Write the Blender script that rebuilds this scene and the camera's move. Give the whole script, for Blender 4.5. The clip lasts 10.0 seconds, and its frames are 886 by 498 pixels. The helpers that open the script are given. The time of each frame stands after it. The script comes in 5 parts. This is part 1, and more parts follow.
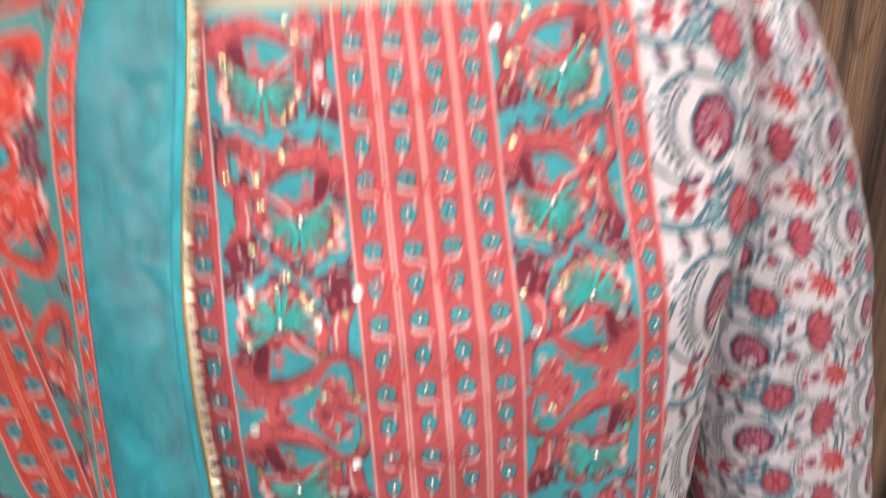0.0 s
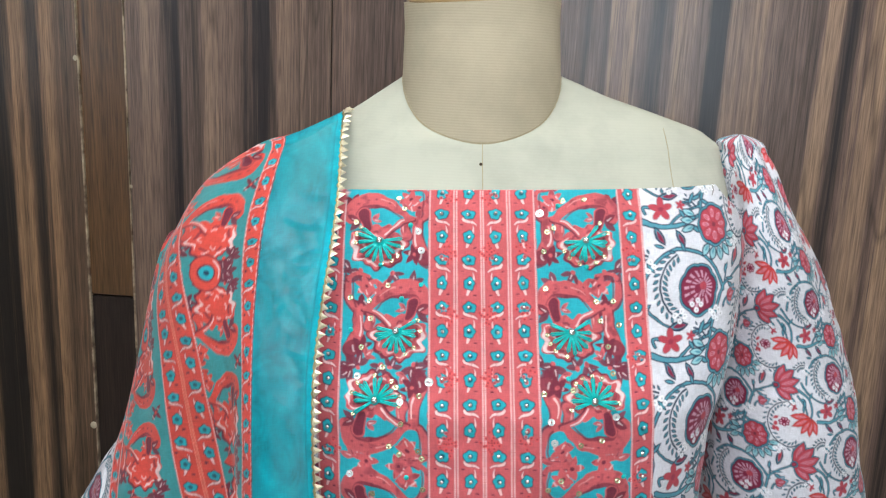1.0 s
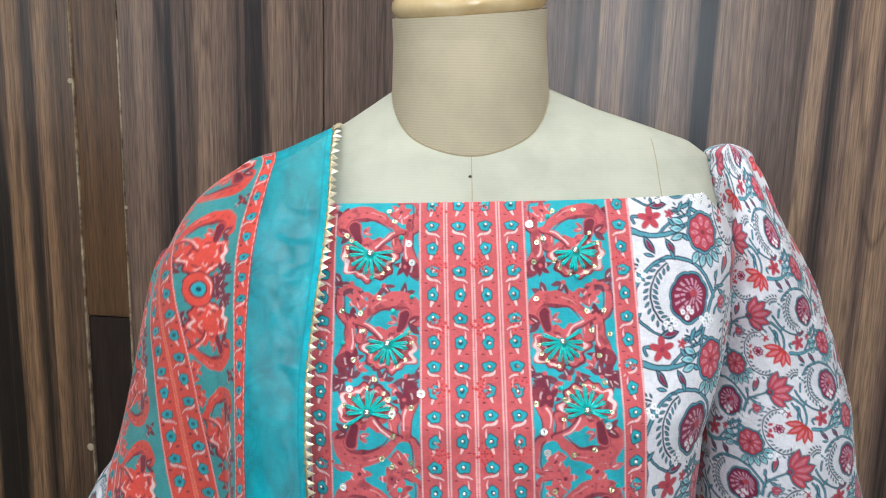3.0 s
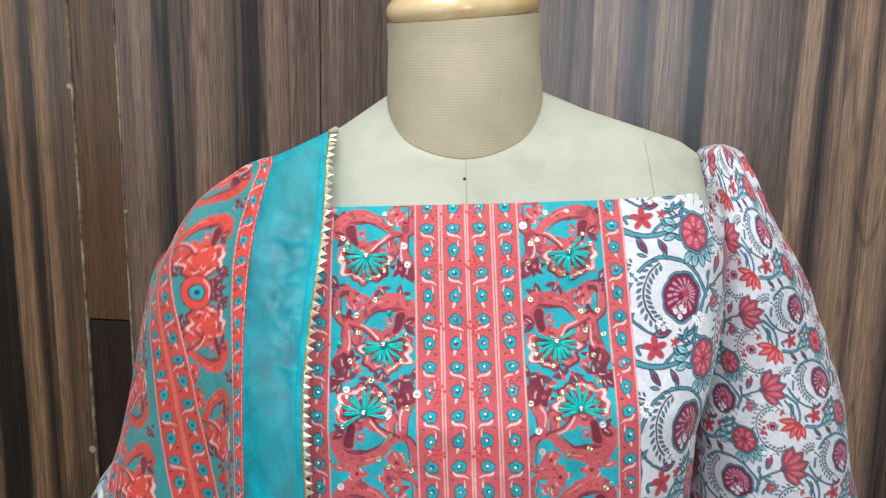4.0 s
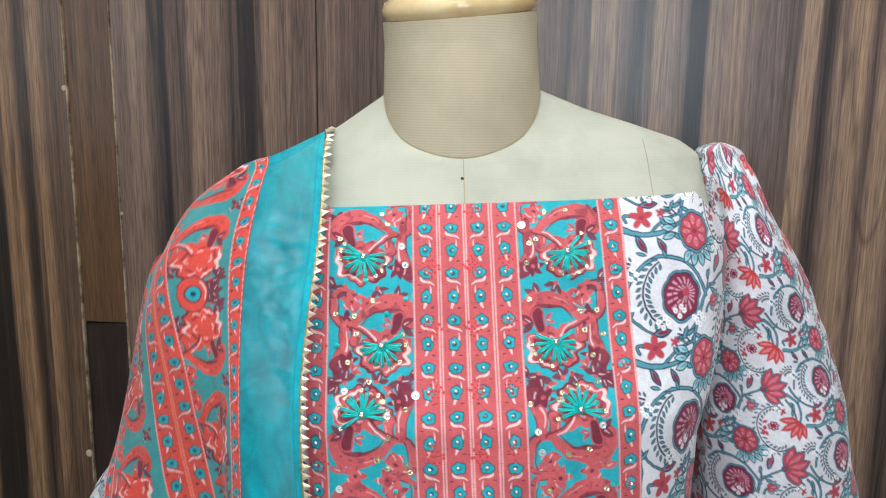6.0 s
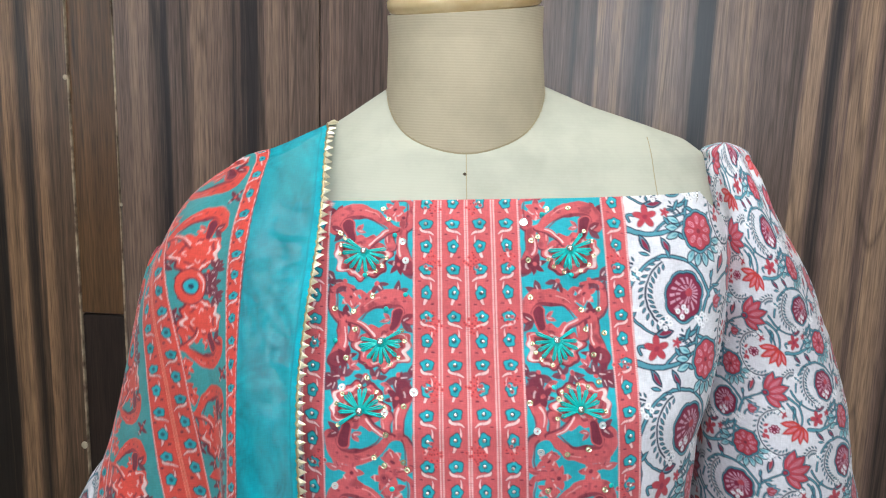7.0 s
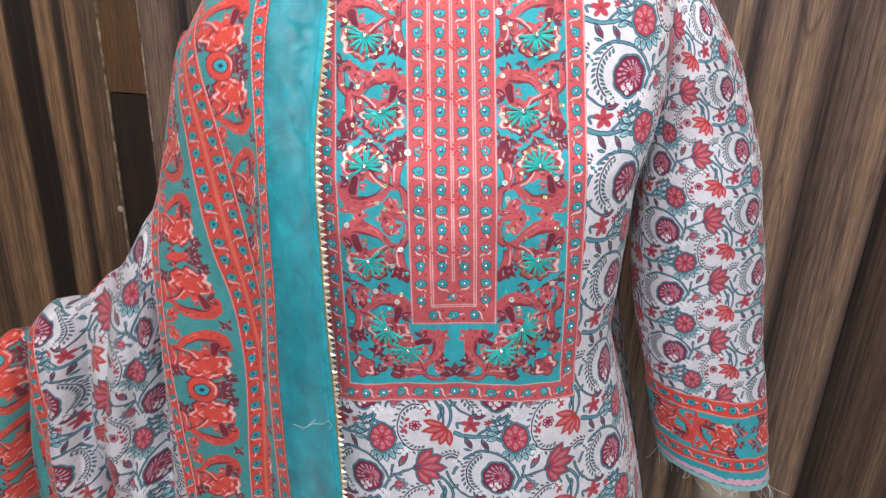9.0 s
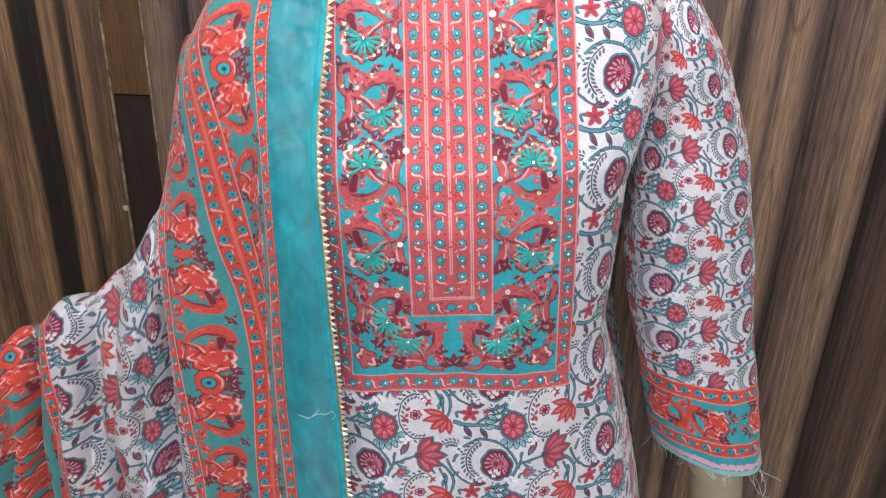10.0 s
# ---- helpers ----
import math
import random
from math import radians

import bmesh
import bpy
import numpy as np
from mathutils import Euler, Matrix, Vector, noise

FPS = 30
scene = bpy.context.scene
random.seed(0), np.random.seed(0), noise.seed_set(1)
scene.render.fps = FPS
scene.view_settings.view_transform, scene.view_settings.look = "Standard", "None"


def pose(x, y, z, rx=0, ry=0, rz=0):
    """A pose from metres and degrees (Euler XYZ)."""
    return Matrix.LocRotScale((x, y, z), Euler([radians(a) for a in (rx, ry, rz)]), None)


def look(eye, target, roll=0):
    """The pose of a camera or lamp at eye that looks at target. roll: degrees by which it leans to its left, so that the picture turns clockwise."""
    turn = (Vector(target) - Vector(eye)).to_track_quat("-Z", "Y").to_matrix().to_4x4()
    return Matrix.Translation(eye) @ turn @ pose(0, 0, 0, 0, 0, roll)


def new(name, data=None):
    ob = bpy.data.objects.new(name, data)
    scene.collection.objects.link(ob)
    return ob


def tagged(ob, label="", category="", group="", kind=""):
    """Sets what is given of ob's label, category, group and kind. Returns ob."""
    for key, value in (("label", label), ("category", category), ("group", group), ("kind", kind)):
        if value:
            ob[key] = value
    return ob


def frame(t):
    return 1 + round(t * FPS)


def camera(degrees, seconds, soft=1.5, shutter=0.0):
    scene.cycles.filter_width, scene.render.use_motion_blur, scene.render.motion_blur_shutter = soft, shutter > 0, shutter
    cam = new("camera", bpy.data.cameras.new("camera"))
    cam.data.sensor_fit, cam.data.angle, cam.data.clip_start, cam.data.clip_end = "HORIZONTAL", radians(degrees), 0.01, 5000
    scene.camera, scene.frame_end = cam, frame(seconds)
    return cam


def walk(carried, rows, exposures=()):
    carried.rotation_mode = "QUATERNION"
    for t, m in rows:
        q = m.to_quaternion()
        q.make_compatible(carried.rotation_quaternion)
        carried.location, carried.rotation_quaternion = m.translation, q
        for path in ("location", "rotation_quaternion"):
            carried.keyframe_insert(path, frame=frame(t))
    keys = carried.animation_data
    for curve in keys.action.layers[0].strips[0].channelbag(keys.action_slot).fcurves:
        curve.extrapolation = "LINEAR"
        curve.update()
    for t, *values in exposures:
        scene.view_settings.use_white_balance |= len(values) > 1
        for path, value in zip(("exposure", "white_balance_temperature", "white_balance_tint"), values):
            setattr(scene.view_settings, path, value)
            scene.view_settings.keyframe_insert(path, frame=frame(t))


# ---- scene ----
cam = camera(56.2, 10.0, 1.15, 0.5)
PATH = [
    (0, (0.0, 0.076, 1.443), (0.005, 1.922, 0.672), 0.4),
    (0.1, (0.025, 0.044, 1.459), (-0.058, 1.938, 0.824), -1.5),
    (0.3, (0.051, -0.01, 1.48), (-0.144, 1.922, 1.004), -0.8),
    (0.5, (0.061, -0.055, 1.496), (-0.172, 1.88, 1.047), 0.7),
    (1, (0.049, -0.103, 1.485), (-0.248, 1.828, 1.057), 2.4),
    (1.5, (0.044, -0.096, 1.472), (-0.253, 1.834, 1.04), 2.3),
    (2, (0.043, -0.101, 1.477), (-0.258, 1.84, 1.097), 1.6),
    (2.5, (0.051, -0.104, 1.478), (-0.25, 1.836, 1.1), 1.5),
    (4, (0.063, -0.112, 1.482), (-0.242, 1.828, 1.104), 1.0),
    (4.5, (0.067, -0.116, 1.481), (-0.234, 1.825, 1.105), 0.6),
    (5, (0.066, -0.117, 1.483), (-0.231, 1.824, 1.108), 0.5),
    (5.5, (0.064, -0.111, 1.482), (-0.235, 1.831, 1.109), 0.5),
    (7, (0.061, -0.102, 1.477), (-0.24, 1.839, 1.099), 1.7),
    (7.5, (0.065, -0.093, 1.478), (-0.236, 1.848, 1.102), 2.1),
    (8, (0.073, -0.139, 1.493), (-0.212, 1.789, 1.043), 2.0),
    (8.5, (0.079, -0.205, 1.499), (-0.162, 1.629, 0.74), 2.1),
    (9, (0.083, -0.243, 1.504), (-0.151, 1.55, 0.649), 2.3),
    (9.5, (0.087, -0.262, 1.515), (-0.148, 1.525, 0.65), 1.8),
    (10, (0.088, -0.267, 1.515), (-0.145, 1.521, 0.65), 1.7),
]
# the camera's white balance settles in the first second
walk(cam, [(t, look(eye, target, roll)) for t, eye, target, roll in PATH],
     [(0.0, -0.54, 7800, 22), (0.5, -0.60, 6600, 9), (1.0, -0.53, 6350, 5), (7.5, -0.52, 6350, 5), (9.0, -0.43, 6700, 13), (10.0, -0.43, 6700, 13)])

# ---- light ----
world = bpy.data.worlds.new("world")
world.use_nodes = True
world.node_tree.nodes["Background"].inputs["Color"].default_value = (0.8, 0.85, 0.9, 1)
world.node_tree.nodes["Background"].inputs["Strength"].default_value = 0.05
scene.world = world

CEILING = 2.62
LAMPS = [(-0.40, 0.08), (0.36, 0.12), (0.05, -1.10)]       # ceiling lights, places in plan
POWER = 6.9
SKY = 15.0                                                     # brightness of the sky outside the window


# ---- materials ----
def lin(r, g, b):
    """Linear colour from screen values 0 to 255."""
    return tuple(((c / 255) / 12.92 if c / 255 <= 0.04045 else ((c / 255 + 0.055) / 1.055) ** 2.4) for c in (r, g, b))


def material(name, color, rough=0.6, metal=0.0, spec=0.5):
    m = bpy.data.materials.new(name)
    m.use_nodes = True
    b = m.node_tree.nodes["Principled BSDF"]
    b.inputs["Base Color"].default_value = (*color, 1)
    b.inputs["Roughness"].default_value = rough
    b.inputs["Metallic"].default_value = metal
    b.inputs["Specular IOR Level"].default_value = spec
    return m


def add(m, kind, **values):
    n = m.node_tree.nodes.new(kind)
    for key, value in values.items():
        n.inputs[key.replace("_", " ")].default_value = value
    return n


def link(m, a, out, b, into):
    m.node_tree.links.new(a.outputs[out], b.inputs[into])


def bump(m, source, out, strength, distance):
    n = add(m, "ShaderNodeBump", Strength=strength, Distance=distance)
    link(m, source, out, n, "Height")
    link(m, n, "Normal", m.node_tree.nodes["Principled BSDF"], "Normal")
    return n


def ramp(m, stops):
    n = m.node_tree.nodes.new("ShaderNodeValToRGB")
    e = n.color_ramp.elements
    while len(e) < len(stops):
        e.new(0.5)
    for el, (p, c) in zip(e, stops):
        el.position, el.color = p, (*c, 1)
    return n


def printed_cloth(name, rough=0.75, weave=1400.0, sheer=False):
    """Cotton whose print is held on its mesh, with thread grain and slubs over it."""
    m = material(name, (0.5, 0.5, 0.5), rough, 0, 0.25)
    nt, b = m.node_tree, m.node_tree.nodes["Principled BSDF"]
    b.inputs["Sheen Weight"].default_value = 0.15
    dye = add(m, "ShaderNodeAttribute")
    dye.attribute_name = "print"
    uv = add(m, "ShaderNodeAttribute")
    uv.attribute_name = "cloth"
    grains = []
    for scale in ((weave, weave * 0.12, 1), (weave * 0.12, weave, 1)):
        mp = add(m, "ShaderNodeMapping", Scale=scale)
        link(m, uv, "Vector", mp, "Vector")
        nz = add(m, "ShaderNodeTexNoise", Scale=1.0, Detail=2.0)
        link(m, mp, "Vector", nz, "Vector")
        grains.append(nz)
    both = add(m, "ShaderNodeMath")
    both.operation = "ADD"
    link(m, grains[0], "Fac", both, 0)
    link(m, grains[1], "Fac", both, 1)
    span = add(m, "ShaderNodeMapRange")
    for i, v in zip((1, 2, 3, 4), (0.6, 1.4, 0.82, 1.12)):
        span.inputs[i].default_value = v
    link(m, both, "Value", span, "Value")
    mul = nt.nodes.new("ShaderNodeVectorMath")
    mul.operation = "SCALE"
    link(m, dye, "Color", mul, 0)
    link(m, span, "Result", mul, "Scale")
    link(m, mul, "Vector", b, "Base Color")
    bump(m, both, "Value", 0.25, 0.0004)
    if sheer:
        thin = add(m, "ShaderNodeAttribute")
        thin.attribute_name = "sheer"
        clear = nt.nodes.new("ShaderNodeBsdfTransparent")
        mix = nt.nodes.new("ShaderNodeMixShader")
        out = nt.nodes["Material Output"]
        link(m, thin, "Fac", mix, "Fac")
        link(m, b, "BSDF", mix, 1)
        link(m, clear, "BSDF", mix, 2)
        link(m, mix, "Shader", out, "Surface")
    return m


def wood_laminate(name, dark, mid, light, plan, soft=0.5, wave=0.004):
    """Veneer-printed laminate: a plan of dark and light stripes across the panel, wavering on their way up,
    with finer streaks and pores. plan: places along the wall and their lightness, 0 to 1."""
    m = material(name, mid, 0.30, 0, 0.45)
    b = m.node_tree.nodes["Principled BSDF"]
    co = m.node_tree.nodes.new("ShaderNodeTexCoord")

    def math_node(kind, a, out, first, second=None, second_out=None):
        n = m.node_tree.nodes.new("ShaderNodeMath")
        n.operation = kind
        link(m, a, out, n, 0)
        if second is None:
            n.inputs[1].default_value = first
        else:
            link(m, second, second_out, n, 1)
        return n

    def streaks(scale, detail, distortion, rough=0.5):
        mp = add(m, "ShaderNodeMapping", Scale=scale)
        link(m, co, "Object", mp, "Vector")
        nz = add(m, "ShaderNodeTexNoise", Scale=1.0, Detail=detail, Distortion=distortion, Roughness=rough)
        link(m, mp, "Vector", nz, "Vector")
        return nz

    def scaled(src, much):
        return math_node("MULTIPLY", math_node("SUBTRACT", src, "Fac", 0.5), "Value", much)

    axis = m.node_tree.nodes.new("ShaderNodeSeparateXYZ")
    link(m, co, "Object", axis, "Vector")
    sway = scaled(streaks((7.0, 7.0, 2.6), 2.0, 0.0), wave * 4.5)
    ragged = scaled(streaks((190.0, 190.0, 2.2), 5.0, 0.0, 0.65), 0.018)
    x = math_node("ADD", axis, "X", 0, math_node("ADD", sway, "Value", 0, ragged, "Value"), "Value")
    lo, hi = plan[0][0], plan[-1][0]
    along = add(m, "ShaderNodeMapRange")
    for i, v in zip((1, 2, 3, 4), (lo, hi, 0.0, 1.0)):
        along.inputs[i].default_value = v
    link(m, x, "Value", along, "Value")
    stripes = ramp(m, [((p - lo) / (hi - lo), (v, v, v)) for p, v in plan])
    link(m, along, "Result", stripes, "Fac")
    broad = scaled(streaks((42.0, 42.0, 0.8), 4.0, 0.4), 0.75)
    fine = scaled(streaks((190.0, 190.0, 2.2), 6.0, 0.2, 0.7), 1.15)
    tone = math_node("ADD", stripes, "Color", 0, math_node("ADD", broad, "Value", 0, fine, "Value"), "Value")
    r = ramp(m, [(0.02, dark), (0.22, tuple(0.6 * a + 0.4 * c for a, c in zip(dark, mid))), (soft, mid), (0.92, light)])
    link(m, tone, "Value", r, "Fac")
    pores = streaks((700.0, 700.0, 26.0), 2.0, 0.0)
    span = add(m, "ShaderNodeMapRange")
    for i, v in zip((1, 2, 3, 4), (0.32, 0.60, 0.58, 1.14)):
        span.inputs[i].default_value = v
    link(m, pores, "Fac", span, "Value")
    # thin dark veins that wander between the stripes
    vein = math_node("ABSOLUTE", scaled(streaks((26.0, 26.0, 1.1), 2.0, 0.6), 1.0), "Value", 0.0)
    line = add(m, "ShaderNodeMapRange")
    for i, v in zip((1, 2, 3, 4), (0.0, 0.022, 0.58, 1.0)):
        line.inputs[i].default_value = v
    link(m, vein, "Value", line, "Value")
    much = math_node("MULTIPLY", span, "Result", 0, line, "Result")
    mul = m.node_tree.nodes.new("ShaderNodeVectorMath")
    mul.operation = "SCALE"
    link(m, r, "Color", mul, 0)
    link(m, much, "Value", mul, "Scale")
    link(m, mul, "Vector", b, "Base Color")
    bump(m, pores, "Fac", 0.12, 0.0005)
    return m


def speckled(name, color, other, scale, rough, depth=0.0, spec=0.5):
    """A colour that drifts to another in soft patches, with fine relief."""
    m = material(name, color, rough, 0, spec)
    co = m.node_tree.nodes.new("ShaderNodeTexCoord")
    nz = add(m, "ShaderNodeTexNoise", Scale=scale, Detail=6.0, Roughness=0.6)
    link(m, co, "Object", nz, "Vector")
    r = ramp(m, [(0.35, color), (0.7, other)])
    link(m, nz, "Fac", r, "Fac")
    link(m, r, "Color", m.node_tree.nodes["Principled BSDF"], "Base Color")
    if depth:
        bump(m, nz, "Fac", 0.4, depth)
    return m


def ribbed_jersey(name, color, rib, depth, lines):
    """Form cover: knitted jersey with close level ribs, pilling and faint stains."""
    m = material(name, color, 0.88, 0, 0.2)
    b = m.node_tree.nodes["Principled BSDF"]
    co = m.node_tree.nodes.new("ShaderNodeTexCoord")
    stains = add(m, "ShaderNodeTexNoise", Scale=16.0, Detail=7.0, Roughness=0.65)
    link(m, co, "Object", stains, "Vector")
    tone = ramp(m, [(0.32, tuple(c * 0.86 for c in color)), (0.55, color), (0.75, tuple(min(1, c * 1.04) for c in color))])
    link(m, stains, "Fac", tone, "Fac")
    wv = add(m, "ShaderNodeTexWave", Scale=rib, Distortion=0.5, Detail=1.0)
    wv.bands_direction = "Z"
    link(m, co, "Object", wv, "Vector")
    grain = add(m, "ShaderNodeTexNoise", Scale=1100.0, Detail=2.0)
    link(m, co, "Object", grain, "Vector")
    both = add(m, "ShaderNodeMath")
    both.operation = "ADD"
    link(m, wv, "Fac", both, 0)
    link(m, grain, "Fac", both, 1)
    span = add(m, "ShaderNodeMapRange")
    for i, v in zip((1, 2, 3, 4), (0.3, 1.6, 1 - lines, 1 + 0.5 * lines)):
        span.inputs[i].default_value = v
    link(m, both, "Value", span, "Value")
    mul = m.node_tree.nodes.new("ShaderNodeVectorMath")
    mul.operation = "SCALE"
    link(m, tone, "Color", mul, 0)
    link(m, span, "Result", mul, "Scale")
    link(m, mul, "Vector", b, "Base Color")
    bump(m, both, "Value", 0.3, depth)
    return m


CORAL, ORANGE, TEAL = lin(202, 92, 97), lin(222, 78, 66), lin(44, 166, 180)
BAND = lin(64, 150, 154)
GLINT = lin(232, 164, 164)
MAROON, CREAM, NAVY = lin(116, 40, 60), lin(240, 212, 212), lin(24, 56, 80)
WHITE, STEM, INK = lin(219, 217, 224), lin(84, 148, 166), lin(32, 54, 78)
PETAL, PLUM, PINK = lin(184, 66, 80), lin(132, 34, 66), lin(226, 178, 198)

kurta_cloth = printed_cloth("kurta cotton")
dupatta_cloth = printed_cloth("dupatta muslin", 0.7, 1100.0, True)
LEFT_GRAIN = ((-0.30, 0.5), (-0.24, 0.45), (-0.20, 0.3), (-0.185, 0.55), (-0.165, 0.5), (-0.142, 0.78), (-0.130, 0.75), (-0.123, 0.02), (-0.090, 0.06), (-0.081, 0.75),
              (-0.066, 0.70), (-0.057, 0.15), (-0.046, 0.2), (-0.037, 0.7), (-0.029, 0.65), (-0.020, 0.25), (-0.010, 0.42), (0.01, 0.4))
MID_GRAIN = ((0.05, 0.5), (0.066, 0.52), (0.098, 0.5), (0.106, 0.1), (0.121, 0.12), (0.134, 0.5), (0.146, 0.28), (0.156, 0.6), (0.190, 0.62), (0.203, 0.1), (0.228, 0.12), (0.240, 0.5),
             (0.250, 0.56), (0.280, 0.4), (0.31, 0.45))
RIGHT_GRAIN = ((0.30, 0.45), (0.37, 0.30), (0.45, 0.52), (0.569, 0.46), (0.601, 0.46), (0.608, 0.15), (0.615, 0.60), (0.642, 0.56), (0.661, 0.12), (0.671, 0.14), (0.680, 0.5), (0.713, 0.5),
               (0.720, 0.0), (0.733, 0.0), (0.739, 0.66), (0.755, 0.6), (0.800, 0.46), (0.815, 0.3), (0.831, 0.32), (0.839, 0.8), (0.851, 0.8), (0.858, 0.14), (0.870, 0.2), (0.884, 0.74),
               (0.905, 0.7), (0.912, 0.3), (0.924, 0.8), (0.945, 0.6), (0.962, 0.12), (0.990, 0.5), (1.05, 0.75), (1.062, 0.02))
FAR_GRAIN = ((1.05, 0.75), (1.060, 0.02), (1.085, 0.1), (1.11, 0.45), (1.14, 0.3), (1.18, 0.6), (1.21, 0.1), (1.26, 0.55), (1.33, 0.2), (1.40, 0.6), (1.50, 0.3), (1.6, 0.5))
END_GRAIN = ((-1.6, 0.5), (-1.5, 0.2), (-1.3, 0.6), (-1.1, 0.15), (-0.9, 0.6), (-0.75, 0.3), (-0.61, 0.5), (1.56, 0.3), (1.7, 0.6), (1.9, 0.2), (2.1, 0.6), (2.5, 0.4))
EVEN_GRAIN = ((0.0, 0.45), (0.02, 0.6), (0.04, 0.4), (0.06, 0.5))
zebra = wood_laminate("zebra laminate", lin(30, 24, 21), lin(98, 75, 58), lin(152, 117, 86), LEFT_GRAIN, 0.46)
rosewood = wood_laminate("rosewood laminate", lin(42, 34, 34), lin(110, 89, 78), lin(148, 121, 102), MID_GRAIN)
rosewood_wide = wood_laminate("wide rosewood laminate", lin(38, 31, 31), lin(112, 90, 80), lin(158, 128, 104), RIGHT_GRAIN)
zebra_far = wood_laminate("dark zebra laminate", lin(36, 28, 26), lin(94, 73, 62), lin(150, 120, 94), FAR_GRAIN)
laminate_end = wood_laminate("plain laminate", lin(46, 35, 36), lin(105, 83, 77), lin(152, 122, 108), END_GRAIN)
strip_brown = wood_laminate("brown strip", lin(48, 32, 21), lin(90, 64, 42), lin(114, 84, 55), EVEN_GRAIN)
strip_black = wood_laminate("black strip", lin(24, 18, 17), lin(42, 32, 28), lin(60, 46, 39), EVEN_GRAIN)
raw_edge = speckled("raw board edge", lin(92, 72, 58), lin(186, 168, 142), 60.0, 0.8)
shoulder_jersey = ribbed_jersey("shoulder jersey", lin(182, 181, 167), 150.0, 0.00003, 0.02)
neck_jersey = ribbed_jersey("neck jersey", lin(194, 180, 156), 150.0, 0.00006, 0.085)
seam_thread = material("seam thread", lin(158, 144, 116), 0.9)
stain = material("dark pin mark", lin(70, 58, 44), 0.9)
varnish = speckled("varnished pine", lin(232, 206, 160), lin(208, 174, 122), 26.0, 0.08)
varnish.node_tree.nodes["Principled BSDF"].inputs["Coat Weight"].default_value = 0.8
gold = material("gold metallic thread", lin(178, 158, 114), 0.45, 0.7)
gold_shell = material("shiny gold foil", lin(236, 226, 198), 0.28, 0.6)
steel = material("bright steel", lin(225, 225, 225), 0.2, 1.0)
pearl_white = material("silver bead", lin(226, 226, 222), 0.16, 0.7)
sequin_gold = material("gold sequin", lin(226, 218, 178), 0.22, 0.7)
sequin_clear = material("clear sequin", lin(238, 240, 240), 0.12, 0.4)
silk_teal = speckled("teal embroidery silk", lin(20, 196, 190), lin(8, 166, 166), 500.0, 0.4, 0.0003)
thread_pale = material("pale loose thread", lin(190, 210, 212), 0.8)
plaster = speckled("painted plaster", lin(186, 182, 176), lin(172, 168, 162), 5.0, 0.85, 0.0005)
floor_tile = speckled("floor tile", lin(172, 164, 152), lin(150, 142, 130), 9.0, 0.3)
lamp_metal = material("white lamp housing", lin(235, 235, 235), 0.4)
glow = material("lamp diffuser", (1, 1, 1), 0.5)
glow.node_tree.nodes["Principled BSDF"].inputs["Emission Color"].default_value = (1.0, 0.97, 0.93, 1)
glow.node_tree.nodes["Principled BSDF"].inputs["Emission Strength"].default_value = 9.0


# ---- building helpers ----
def thing(name, bm=None, mat=None, label="", category="", group="", kind="", smooth=False):
    """A top-level thing: one mesh, or an Empty when no mesh is given."""
    me = None
    if bm is not None:
        me = bpy.data.meshes.new(name)
        bm.to_mesh(me)
        bm.free()
        me.materials.append(mat)
        if smooth:
            me.polygons.foreach_set("use_smooth", [True] * len(me.polygons))
    return tagged(new(name, me), label, category, group, kind)


def part(name, bm, mat, parent, label="", smooth=False):
    ob = thing(name, bm, mat, label, smooth=smooth)
    ob.parent = parent
    return ob


def shared(name, me, parent, m, label=""):
    """One more object on a mesh that others use too."""
    ob = new(name, me)
    ob.parent = parent
    ob.matrix_basis = m
    return tagged(ob, label)


def mesh_of(name, bm, mat, smooth=True):
    me = bpy.data.meshes.new(name)
    bm.to_mesh(me)
    bm.free()
    me.materials.append(mat)
    if smooth:
        me.polygons.foreach_set("use_smooth", [True] * len(me.polygons))
    return me


def box(bm, lo, hi, bevel=0.0):
    c = [(a + b) / 2 for a, b in zip(lo, hi)]
    s = [b - a for a, b in zip(lo, hi)]
    got = bmesh.ops.create_cube(bm, size=1, matrix=Matrix.Translation(c) @ Matrix.Diagonal((*s, 1)))
    if bevel:
        edges = {e for v in got["verts"] for e in v.link_edges}
        bmesh.ops.bevel(bm, geom=list(edges), offset=bevel, segments=1, affect="EDGES")
    return bm


def block(lo, hi, bevel=0.0):
    return box(bmesh.new(), lo, hi, bevel)


